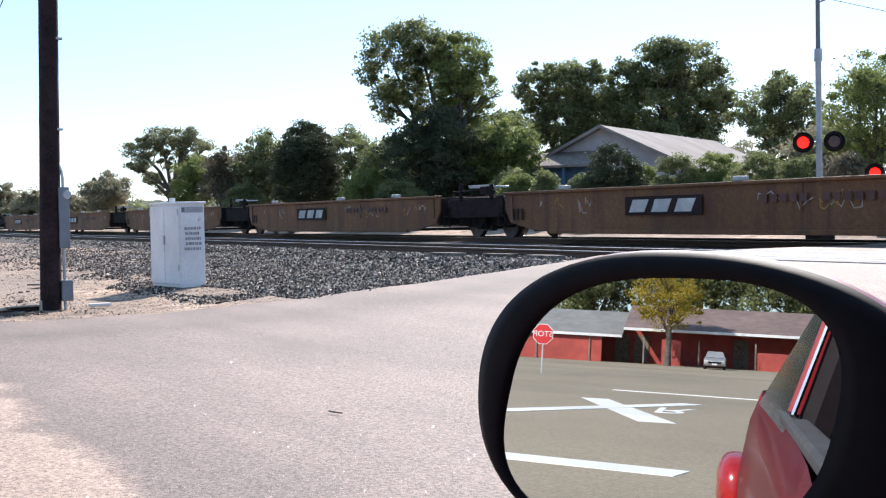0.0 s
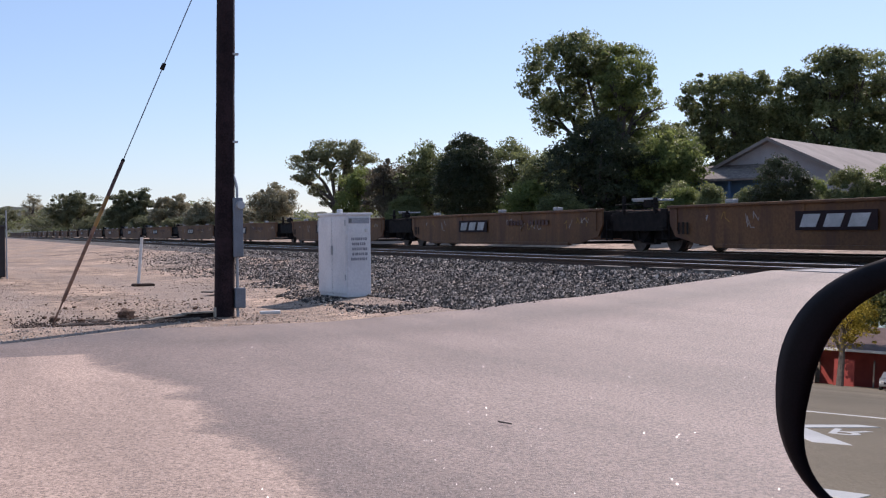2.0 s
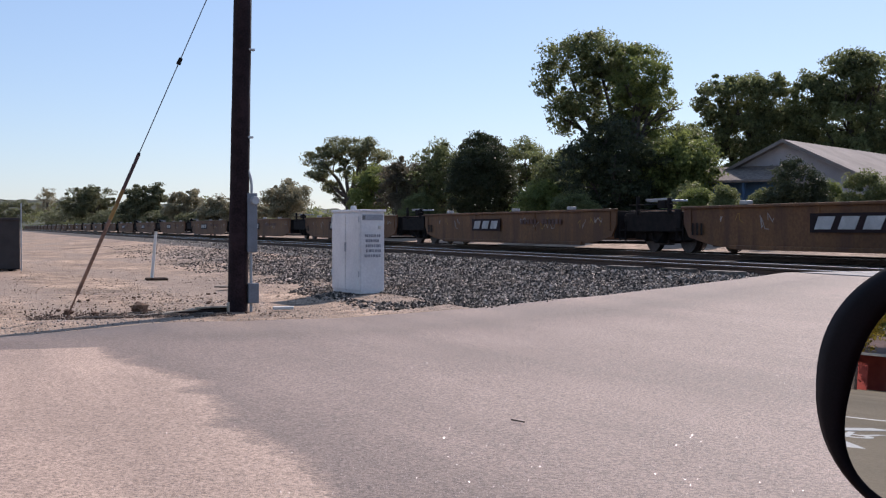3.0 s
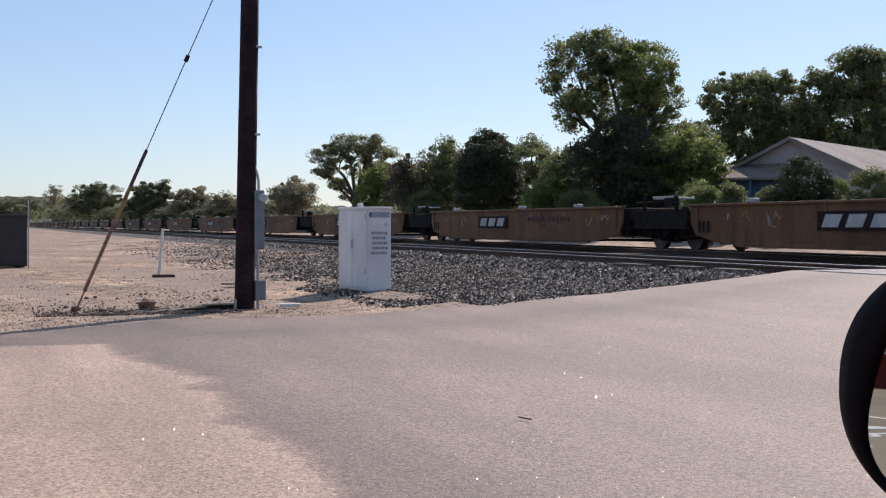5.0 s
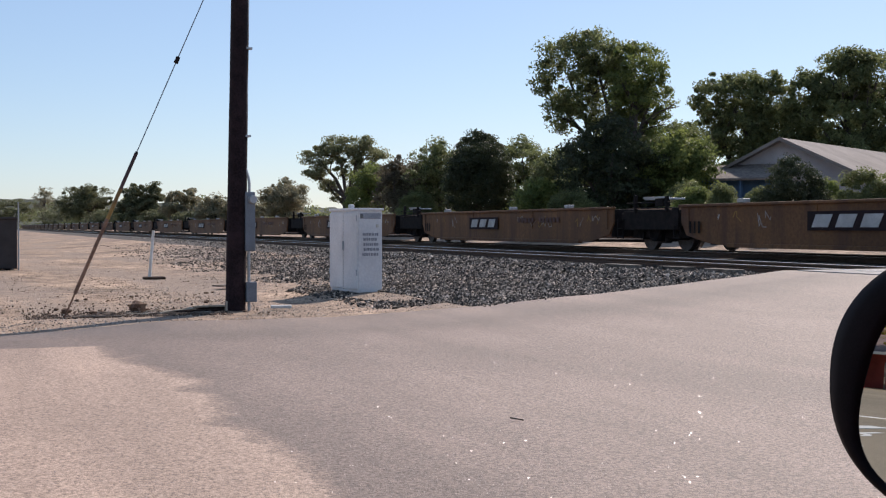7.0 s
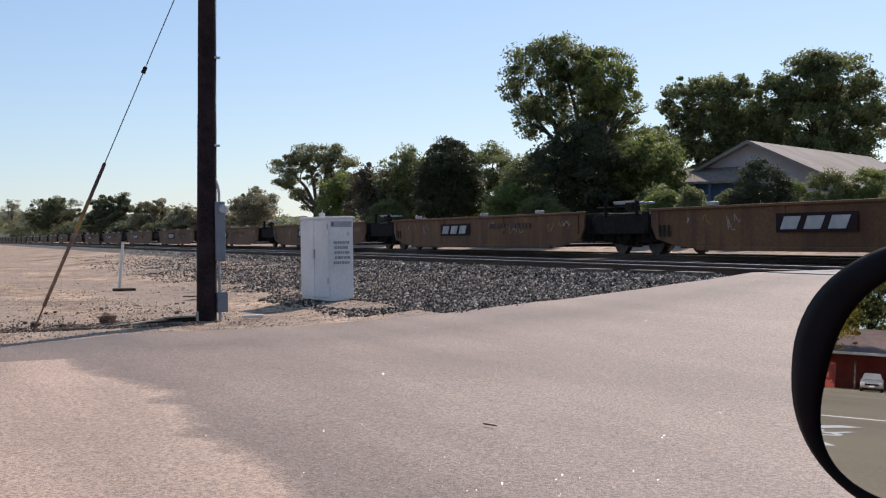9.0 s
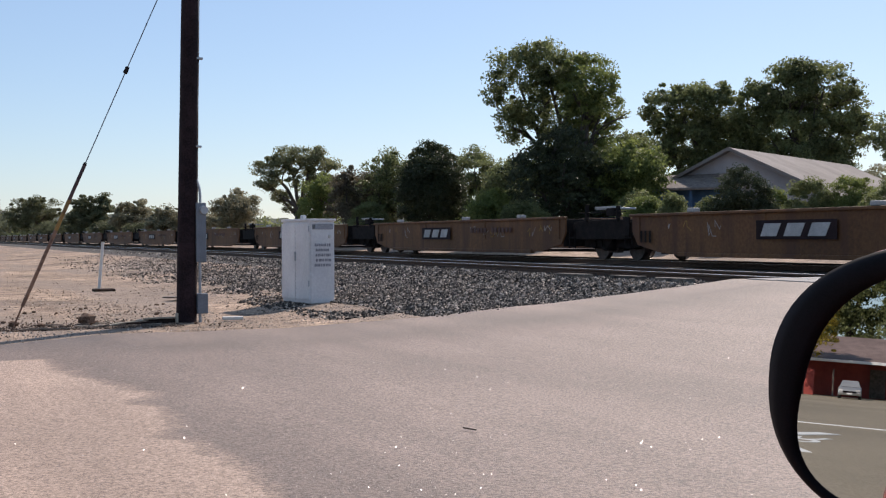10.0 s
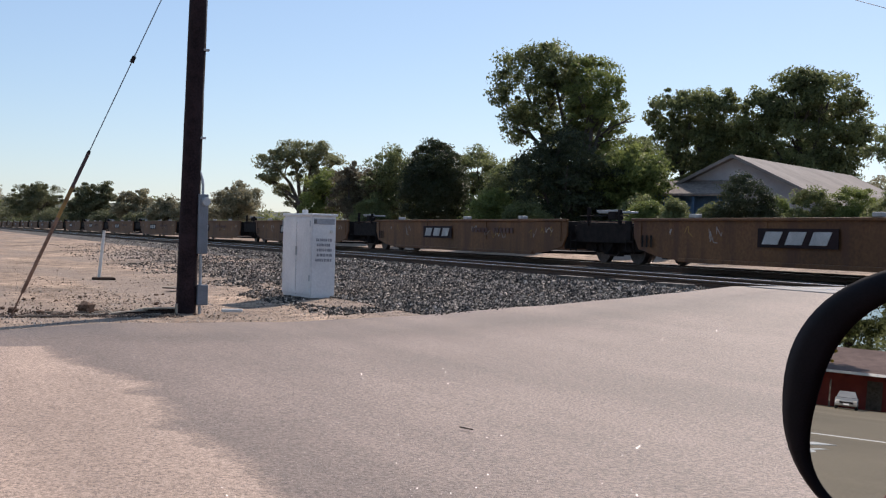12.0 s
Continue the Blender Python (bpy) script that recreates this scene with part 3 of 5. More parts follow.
def signal_cabinet():
    ob = thing("signal_cabinet", "white painted steel trackside equipment cabinet with double doors", "cabinet", (-20.93, 6.36, 0.1), "", 7.6)
    w, d, h = 1.21, 0.46, 1.44            # local x: right face, local -y and -x faces are seen
    part("body", box(B(), (0, 0, h / 2), (w, d, h), 0.015), CAB_WHITE, ob)
    part("lid", box(B(), (0, 0, h + 0.015), (w + 0.05, d + 0.05, 0.045), 0.012), CAB_WHITE, ob, "slightly overhanging white lid")
    part("plinth", box(B(), (0, 0, -0.04), (w - 0.04, d - 0.04, 0.1), 0.01), CONCRETE, ob)
    for s in (-1, 1):
        door = part("door", box(B(), (s * w / 4, -d / 2 - 0.012, h / 2 + 0.01), (w / 2 - 0.02, 0.025, h - 0.1), 0.006), CAB_WHITE, ob)
        for z in (0.3, 1.25):
            part("hinge", rod(B(), (s * (w / 2 - 0.015), -d / 2 - 0.03, z), (s * (w / 2 - 0.015), -d / 2 - 0.03, z + 0.1), 0.012, 0.012, 8), GALV, door)
    part("handle", box(B(), (0.03, -d / 2 - 0.04, 0.82), (0.03, 0.03, 0.16), 0.006), GALV, ob)
    part("seam", box(B(), (0, -d / 2 - 0.006, h / 2), (0.012, 0.02, h - 0.1)), CAB_SEAM, ob)
    part("vent", box(B(), (w / 2 + 0.012, -0.17, h - 0.1), (0.012, 0.05, 0.07), 0.003), CAB_SEAM, ob)
    # white block added in place of a bright glint on the right face
    part("padlock", box(B(), (w / 2 + 0.02, 0.13, h - 0.27), (0.04, 0.05, 0.06), 0.012), WHITE_PVC, ob, "white block standing in for a bright glint")
    part("lamp_bracket", box(B(), (0.02, -0.1, h + 0.07), (0.12, 0.08, 0.08), 0.02), HOUSE_TRIM, ob)
    bars(ob, 5, (w / 2 + 0.002, -0.16, h - 0.42), (0, 1, 0), (0, 0, 1), 0.34, 0.44, INK, 4)
    part("nameplate", box(B(), (w / 2 + 0.003, 0.0, h - 0.1), (0.008, 0.4, 0.1), 0.002), PLATE_GREY, ob, "grey metal nameplate")
    return ob


signal_cabinet()


def marker_post():
    ob = thing("marker_post", "leaning white plastic marker post on a dark base", "marker post", (-29.5, 3.84, 0.0))
    part("post", rod(B(), (0, 0, 0), (0.02, 0.1, 1.17), 0.038, 0.034, 12), WHITE_PVC, ob)
    part("cap", rod(B(), (0.02, 0.1, 1.17), (0.021, 0.102, 1.22), 0.05, 0.045, 12), CAR_DARK, ob)
    # low dark slab round the foot of the post
    part("base", box(B(), (0.1, 0.1, 0.03), (0.4, 0.5, 0.08), 0.03), DARK_BASE, ob)
    return ob


marker_post()


def waste_bin():
    ob = thing("waste_container", "dark painted steel waste container standing on dirt", "container", (-37.6, 0.55, 0.0))
    part("body", box(B(), (0, -0.95, 0.78), (1.6, 3.0, 1.45), 0.03), DARK_BIN, ob)
    part("rim", box(B(), (0, -0.95, 1.5), (1.7, 3.1, 0.07), 0.015), DARK_BIN, ob)
    part("rod", rod(B(), (0.85, 0.58, 0.0), (0.85, 0.58, 1.95), 0.02, 0.02, 8), GALV, ob, "thin upright steel rod")
    for y in (-2.2, 0.3):
        part("skid", box(B(), (0, y, 0.03), (1.5, 0.12, 0.08), 0.01), CAR_DARK, ob)
    return ob


waste_bin()


def scrap(name, label, at, size, turn, material, tilt=0.0):
    bm = B()
    box(bm, (0, 0, 0), size, min(size) * 0.2)
    for v in bm.verts:
        v.co += 0.1 * min(size) * Vector((noise.noise(v.co * 9), noise.noise(v.co * 9 + Vector((5, 0, 0))), noise.noise(v.co * 9 + Vector((9, 0, 0)))))
    ob = part(name, bm, material)
    ob.matrix_basis = pose(*at, 0, tilt, turn)
    return tagged(ob, label, "debris", "debris round the pole")


CHARRED = mat("charred_wood", (0.014, 0.009, 0.008), (0.05, 0.034, 0.028), 8, 0.95, 0.5, spec=0.1)
scrap("timber", "charred old timber lying by the pole", (-17.86, 3.2, 0.05), (0.13, 0.42, 0.06), 10, CHARRED)
scrap("timber", "charred old timber lying by the pole", (-17.7, 2.92, 0.03), (0.08, 0.7, 0.05), 14, CHARRED)
scrap("timber", "bleached split board by the pole", (-17.78, 3.17, 0.095), (0.05, 0.5, 0.025), 12, PALE_WOOD)
scrap("timber", "bleached upright offcut by the pole", (-17.8, 3.42, 0.09), (0.04, 0.035, 0.14), 10, PALE_WOOD)
branch = tagged(part("branch", tube(B(), [(-17.5, 2.42, 0.03), (-17.58, 2.6, 0.05), (-17.66, 2.78, 0.055), (-17.76, 3.0, 0.08)], 0.015, 7), PALE_WOOD), "bleached crooked branch lying against a charred timber", "debris", "debris round the pole")
branch = tagged(part("branch", tube(B(), [(-17.48, 2.36, 0.1), (-17.55, 2.47, 0.05), (-17.62, 2.66, 0.05), (-17.72, 2.9, 0.09)], 0.012, 6), PALE_WOOD), "thin bleached branch lying against a charred timber", "debris", "debris round the pole")
sr = random.Random(12)
for i in range(26):
    scrap("stick", "dry broken stick on the dirt", (-17.2 - sr.random() * 0.9, 1.3 + sr.random() * 2.1, 0.025), (0.018, sr.uniform(0.12, 0.45), 0.016), sr.uniform(-60, 60), sr.choice((OLD_WOOD, OLD_WOOD, PALE_WOOD)))
scrap("board", "short bleached white board on the gravel", (-17.95, 4.28, 0.05), (0.09, 0.31, 0.045), -8, WHITE_PVC)
scrap("board", "thin dark stick lying on the asphalt", (-7.03, 3.2, 0.03), (0.008, 0.12, 0.009), -70, OLD_WOOD)
scrap("board", "dark flat board on the dirt", (-24.5, 4.7, 0.07), (0.3, 0.5, 0.03), 40, OLD_WOOD)


def boulder(at, r, label="brown lump of earth on the dirt"):
    bm = B()
    bmesh.ops.create_icosphere(bm, subdivisions=2, radius=r)
    for v in bm.verts:
        v.co *= 1 + 0.5 * noise.noise(v.co * (1.6 / r) + Vector(at)) + 0.3 * noise.noise(v.co * (4.5 / r) + Vector(at))
        v.co.z *= 0.85 if r > 0.1 else 0.55
    ob = part("rock", bm, mat_rock)
    ob.location = at
    return tagged(ob, label, "rock", "rocks in the dirt")


mat_rock = mat("earth_lump", (0.1, 0.06, 0.042), (0.26, 0.17, 0.12), 9, 0.95, 0.8, spec=0.15)
boulder((-18.1, 2.2, 0.08), 0.115)
boulder((-18.2, 2.32, 0.03), 0.06)
boulder((-17.9, 1.55, 0.03), 0.06)
boulder((-18.1, 1.68, 0.025), 0.05)
boulder((-18.25, 1.2, 0.04), 0.075, "dark brown clod on the dirt")


def on_verge(rng):
    return -17.15 - rng.exponential(0.55), rng.uniform(0.6, 3.4), 0.012


def on_waste(rng):
    while True:
        x, y = -17.0 - rng.exponential(7.0), rng.uniform(-3.0, 7.0)
        if noise.noise((x * 0.2, y * 0.9, 6.0)) > rng.uniform(-0.15, 0.6) and x < road_edge(-16, y) - 0.1:
            return x, y, ground_z(x, y)


stones("dry_litter", 2600, on_waste, 0.02, pebbly("dry_litter", (0.06, 0.04, 0.027), (0.36, 0.25, 0.17), 1.2), "brown dry weeds and bark litter over the dirt", "litter")
stones("earth_clods", 1500, on_verge, 0.02, pebbly("dark_clod", (0.03, 0.02, 0.014), (0.2, 0.13, 0.09), 1.5), "dark crumbs of bark and earth beside the road", "litter")
rr = random.Random(3)
for i in range(24):
    x, y = -17.2 - rr.random() * 6, 1.0 + rr.random() * 3.5
    boulder((x, y, 0.02), rr.uniform(0.015, 0.04), "small stone on the dirt")

# stone chips added to the asphalt, shaped to throw sun glints at the eye
def chips(count):
    rng = np.random.default_rng(8)
    verts, faces = [], []
    for i in range(count):
        d = 3.5 + 11 * rng.random() ** 1.2
        a = radians(-6 + 81 * rng.random() ** 0.5)
        x, y = -d * math.cos(a), d * math.sin(a)
        if x < -15.5 or y > 11.5:
            continue
        z = road_z(y) + 0.006
        lean = (Vector((0.42, 0.17, 0.83)) + Vector(rng.normal(0, 0.24, 3))).normalized()    # leaned about midway between sun and eye
        q = lean.to_track_quat("Z", "Y").to_matrix()
        s = 0.0008 + 0.0019 * rng.random() ** 2
        k = len(verts)
        for c in ((-1, -1), (1, -1), (1.2, 1), (-0.8, 0.9)):
            v = q @ Vector((c[0] * s, c[1] * s, 0))
            verts.append((x + v.x, y + v.y, z + v.z))
        faces.append((k, k + 1, k + 2, k + 3))
    return tagged(from_arrays("quartz_chips", verts, faces, QUARTZ), "tiny bright stone chips added and leaned to glint in the asphalt", "gravel", kind="stuff")


chips(70000)


# ---- freight train ----
def well_car():
    """One articulated container well: side at local y 0 facing the road, local x from the gap's middle."""
    L0, L1 = 1.8, 17.8
    ob = thing("well_car", "empty weathered yellow container well car with spray-painted scrawl", "freight car", (0, 0, 0), "freight train")
    W = 2.95
    top, bot = 1.87, 0.87
    for y0, nm in ((0.0, "side_wall"), (W, "side_wall")):
        s = 1 if y0 == 0 else -1
        bm = B()
        prof = [(L0, top), (L0, 1.45), (L0 + 0.25, 1.12), (L0 + 1.2, bot + 0.07), (L0 + 2.2, bot), (L1 - 2.2, bot), (L1 - 1.2, bot + 0.07), (L1 - 0.25, 1.12), (L1, 1.45), (L1, top)]
        extrude_profile(bm, prof, "y", y0, y0 + s * 0.05)
        wall = part(nm, bm, CAR_TAN, ob)
        part("top_chord", box(B(), ((L0 + L1) / 2, y0 - s * 0.01, top + 0.01), (L1 - L0 + 0.1, 0.11, 0.07), 0.015), CAR_TAN, wall)
        part("bottom_chord", box(B(), ((L0 + L1) / 2, y0 + s * 0.03, bot + 0.02), (L1 - L0 - 4.2, 0.14, 0.1), 0.015), CAR_TAN, wall)
        for k in range(4):
            x = L0 + 0.35 + k * (L1 - L0 - 0.7) / 3
            part("stake", box(B(), (x, y0 - s * 0.012, (top + 1.2) / 2 + 0.02), (0.07, 0.025, top - 1.2 - 0.1), 0.006), CAR_TAN, wall)
    part("floor_frame", box(B(), ((L0 + L1) / 2, W / 2, bot + 0.06), (L1 - L0 - 2.4, W - 0.2, 0.08)), CAR_DARK, ob)
    for x in (L0 + 0.2, L1 - 0.2):
        part("bulkhead", box(B(), (x, W / 2, 1.45), (0.12, W - 0.14, 0.8), 0.02), CAR_DARK, ob)
    # platform over the shared truck
    part("end_platform", box(B(), (0, W / 2, 1.62), (3.5, 2.5, 0.22), 0.03), CAR_DARK, ob, "grimy black end platform")
    part("end_sill", box(B(), (0, W / 2, 1.4), (3.5, 0.7, 0.3), 0.03), CAR_DARK, ob)
    part("side_apron", box(B(), (0, 0.16, 1.52), (2.9, 0.06, 0.52), 0.01), CAR_DARK, ob)
    part("guide_post", box(B(), (-0.75, 0.12, 1.98), (0.08, 0.1, 0.5), 0.01), CAR_DARK, ob)
    part("guide_post", box(B(), (0.9, 0.12, 1.95), (0.08, 0.1, 0.42), 0.01), CAR_DARK, ob)
    part("walkway", box(B(), (0.15, 0.5, 2.1), (1.3, 0.5, 0.05), 0.008), GALV, ob, "pale galvanised crossover walkway")
    for z in (1.85, 2.0):
        part("grab_rail", tube(B(), [(-1.2, 0.1, z), (1.3, 0.1, z)], 0.015, 6), CAR_DARK, ob)
    part("brake_box", box(B(), (0.55, 0.2, 2.0), (0.4, 0.25, 0.22), 0.02), CAR_DARK, ob)
    part("ladder", box(B(), (1.45, 0.05, 1.6), (0.3, 0.05, 0.5), 0.01), CAR_DARK, ob)
    for x in (-1.5, 1.5):
        for z in (1.05, 1.3):
            part("step_rung", box(B(), (x, 0.06, z), (0.34, 0.05, 0.03), 0.006), CAR_DARK, ob)
        for dx in (-0.16, 0.16):
            part("step_stile", box(B(), (x + dx, 0.07, 1.28), (0.03, 0.04, 0.56), 0.006), CAR_DARK, ob)
    part("grating_edge", box(B(), (0.15, 0.24, 2.14), (1.34, 0.03, 0.05), 0.006), LOGO_WHITE, ob, "pale worn edge of the walkway")
    part("air_hose", tube(B(), [(-0.3, 0.3, 1.25), (-0.15, 0.26, 1.02), (0.1, 0.26, 0.97), (0.3, 0.3, 1.22)], 0.03, 7), CAR_DARK, ob)
    part("under_skirt", box(B(), (0, 0.5, 1.2), (3.0, 0.08, 0.34), 0.02), CAR_DARK, ob)
    truck = part("truck_frame", box(B(), (0, 0.62, 1.12), (2.3, 0.2, 0.26), 0.05), CAR_DARK, ob)
    part("truck_frame", box(B(), (0, W - 0.62, 1.12), (2.3, 0.2, 0.26), 0.05), CAR_DARK, ob)
    part("bolster", box(B(), (0, W / 2, 1.12), (0.5, 2.3, 0.36), 0.04), CAR_DARK, ob)
    for x in (-0.9, 0.9):
        part("axle", rod(B(), (x, 0.7, 1.11), (x, W - 0.7, 1.11), 0.08, 0.08, 10), WHEEL_STEEL, ob)
        for y in (0.78, W - 0.78):
            wheel = part("wheel", rod(B(), (x, y - 0.07, 1.11), (x, y + 0.07, 1.11), 0.42, 0.42, 26), WHEEL_STEEL, ob)
            part("hub", rod(B(), (x, y - 0.2, 1.11), (x, y + 0.1, 1.11), 0.12, 0.14, 14), CAR_DARK, wheel)
        part("bearing_cap", rod(B(), (x, 0.42, 1.11), (x, 0.55, 1.11), 0.11, 0.12, 14), CAR_DARK, ob)
    part("spring_pack", box(B(), (0, 0.58, 1.0), (0.55, 0.22, 0.22), 0.03), WHEEL_STEEL, ob)
    # dark logo panel with pale strokes, numbers as bars, spray-painted scrawl
    logo = part("logo_panel", box(B(), (8.3, -0.048, 1.47), (2.6, 0.008, 0.42)), LOGO_DARK, ob, "dark panel with three pale slanted blocks")
    for x in (7.5, 8.28, 9.06):
        part("logo_block", extrude_profile(B(), [(x - 0.34, 1.33), (x + 0.2, 1.33), (x + 0.36, 1.61), (x - 0.2, 1.61)], "y", -0.062, -0.053), LOGO_WHITE, logo)
    bm = B()
    for k in range(5):
        box(bm, (11.4 + k * 0.26, -0.048, 1.56), (0.17, 0.006, 0.16))
    for k in range(6):
        box(bm, (13.0 + k * 0.26, -0.048, 1.56), (0.17, 0.006, 0.16))
    tagged(part("stencil_lettering", bm, CAR_RUST, ob), "row of dark painted marks", kind="stuff")
    for x in (2.3, 2.5, 2.7):
        part("hazard_mark", box(B(), (x, -0.048, 1.33), (0.08, 0.006, 0.3)), CAR_DARK, ob)
    rng = random.Random(5)
    for k in range(16):
        x, z = rng.choice((2.9, 4.6, 10.6, 12.6, 15.0)) + rng.random() * 1.7, 1.44 + rng.random() * 0.16
        bm, px, pz = B(), 0.0, 0.0
        for i in range(rng.randint(3, 6)):
            qx, qz = px + rng.uniform(-0.08, 0.2), rng.uniform(-0.17, 0.17)
            a = math.atan2(qz - pz, qx - px)
            box(bm, (0, 0, 0), (math.hypot(qx - px, qz - pz) + 0.02, 0.003, 0.022), 0, pose((px + qx) / 2, -0.0003 * i, (pz + qz) / 2, 0, -math.degrees(a), 0))
            px, pz = qx, qz
        scrawl = part("scrawl", bm, SPRAY if k % 3 else OCHRE, ob)
        scrawl.location = (x, -0.004 - 0.0003 * k, z)
    for x in (4.4, 10.6, 14.8):
        part("lock_lug", box(B(), (x, 0.1, top + 0.1), (0.28, 0.2, 0.1), 0.02), LOGO_WHITE, ob)
    return ob


CAR_PITCH, GAP0, SIDE_Y = 19.6, -29.1, 17.1
first_car = well_car()
first_car.matrix_basis = pose(GAP0, SIDE_Y, -0.09)
for k in range(-1, 26):
    if k:
        copy_thing(first_car, pose(GAP0 - CAR_PITCH * k, SIDE_Y, -0.09))


# ---- trees ----
def spot(bearing, dist):
    """A place by its bearing (from -x towards +y, degrees) and distance from the roadside eye."""
    return -dist * math.cos(radians(bearing)), dist * math.sin(radians(bearing))


def leaves(lobes, clumps, per, leaf, seed, shell=0.55, loose=0.42, gaps=0.0):
    """Many small leaf blades in flattened sprays spread over the outer part of the lobes (centre, radii)."""
    per, leaf = int(per * 2.0), leaf * 0.62
    rng = np.random.default_rng(seed)
    vol = np.array([r[0] * r[1] + r[1] * r[2] for _, r in lobes])
    pick = rng.choice(len(lobes), clumps, p=vol / vol.sum())
    cen = np.array([c for c, _ in lobes])[pick]
    rad = np.array([r for _, r in lobes])[pick]
    d = rng.normal(size=(clumps, 3))
    d /= np.linalg.norm(d, axis=1)[:, None]
    depth = shell + (1 - shell) * rng.random(clumps) ** 0.6
    cc = cen + d * rad * depth[:, None]
    if gaps:
        wave = 0.9 / loose ** 0.5
        keep = [noise.noise((p[0] * wave + seed, p[1] * wave, p[2] * wave)) > gaps - 0.45 for p in cc.tolist()]
        cc = cc[np.array(keep)]
        clumps = len(cc)
    size = loose * rng.uniform(0.35, 1.5, clumps)[:, None] ** 1.3
    n = clumps * per
    g = rng.normal(size=(n, 3))
    g *= (1.5 * rng.random(n) ** 0.4 / np.linalg.norm(g, axis=1))[:, None]
    p = np.repeat(cc, per, 0) + g * np.repeat(size * rng.uniform(0.7, 1.4, (clumps, 3)) * np.array((1, 1, 0.6)), per, 0)
    a = rng.normal(size=(n, 3))
    a /= np.linalg.norm(a, axis=1)[:, None]
    b = np.cross(a, rng.normal(size=(n, 3)))
    b /= np.linalg.norm(b, axis=1)[:, None]
    s = (leaf * rng.uniform(0.5, 1.4, n))[:, None]
    blade = np.stack([p - a * s - b * s * 0.6, p + a * s, p - a * s * 0.7 + b * s * 0.7], 1).reshape(-1, 3)
    blade[:, 2] = np.maximum(blade[:, 2], 0.02)
    return blade, np.arange(3 * n).reshape(-1, 3)


def limbs(bm, a, b, r, depth, rng):
    """A bent limb from a to b that forks."""
    a, b = Vector(a), Vector(b)
    mid = a.lerp(b, 0.5) + Vector((rng.uniform(-1, 1), rng.uniform(-1, 1), rng.uniform(0, 0.5))) * (b - a).length * 0.1
    rod(bm, a, mid, r, r * 0.75, 7)
    rod(bm, mid, b, r * 0.75, r * 0.35, 7)
    if depth:
        for k in range(3):
            d = (b - a).length * rng.uniform(0.35, 0.6)
            way = ((b - a).normalized() + Vector((rng.uniform(-1, 1), rng.uniform(-1, 1), rng.uniform(-0.3, 0.8))) * 0.9).normalized()
            limbs(bm, mid.lerp(b, rng.uniform(0.1, 0.6)), mid.lerp(b, 0.5) + Vector((way.x, way.y, way.z * 0.4)) * d * 0.8, r * 0.4, depth - 1, rng)


def tree(label, bearing, dist, top, width, leaf_mat, seed, lobes=7, low=0.25, clumps=110, per=70, leaf=0.16, shell=0.5, trunk=None, name="tree", ground=0.84, loose=0.42, category="tree", group="trees beyond the tracks", place=None, shape=None, gaps=0.25):
    """A tree with limbs and a leafy crown; shape gives the crown's lobes as (across, height, half width, half height)."""
    rng = random.Random(seed)
    if place is None and dist * math.sin(radians(max(bearing, 1.2))) < 27:      # keep beyond the tracks
        far = min(27 / math.sin(radians(max(bearing, 1.2))), 620)
        top, width, leaf, loose, dist = 1.25 + (top - 1.25) * far / dist, width * far / dist, leaf * (far / dist) ** 0.35, loose * (far / dist) ** 0.8, far
        per = int(per * 1.7)
    top, width = top * 1.02, width * 1.04
    x, y = place or spot(bearing, dist)
    ob = thing(name, label, category, (x, y, ground), group)
    h = top - ground
    r = trunk or h * 0.028
    c0 = h * low
    ls = []
    half = (h - c0) / 2
    right = (math.sin(radians(bearing)), math.cos(radians(bearing)))
    for u, z, ru, rz in shape or ():
        w = rng.uniform(-0.5, 0.5) * ru
        ls.append(((right[0] * u + right[1] * w, right[1] * u - right[0] * w, z), (ru, ru, rz)))
    for k in range(0 if shape else lobes):
        f = (k + 0.5) / lobes * 1.75 - 0.8            # from low on the crown to its top
        a = k * 2.4 + rng.uniform(-0.5, 0.5)
        ring = math.sqrt(max(1 - f * f, 0.05))
        rr = min(width * rng.uniform(0.22, 0.32), half * 0.8)
        out = (width / 2 - rr) * ring
        ls.append(((math.cos(a) * out, math.sin(a) * out, c0 + half + f * (half - rr * 0.85)), (rr, rr, rr * 0.85)))
    if not shape:
        ls.append(((0, 0, c0 + (h - c0) * 0.48), (width * 0.38, width * 0.38, (h - c0) * 0.43)))
    bm = B()
    rod(bm, (0, 0, -0.3), (rng.uniform(-0.2, 0.2), rng.uniform(-0.2, 0.2), c0 + h * 0.12), r * 1.25, r * 0.8, 10)
    for c, _ in ls:
        limbs(bm, (0, 0, c0 + h * rng.uniform(-0.06, 0.12)), c, r * 0.5, 2 if shape else 1, rng)
    part("trunk", bm, BARK, ob)
    v, f = leaves(ls, int(clumps * 2.4), int(per * 0.9), leaf * 0.8, seed, shell, loose * 0.8, gaps)
    from_arrays("crown", v, f, leaf_mat, ob)
    return ob


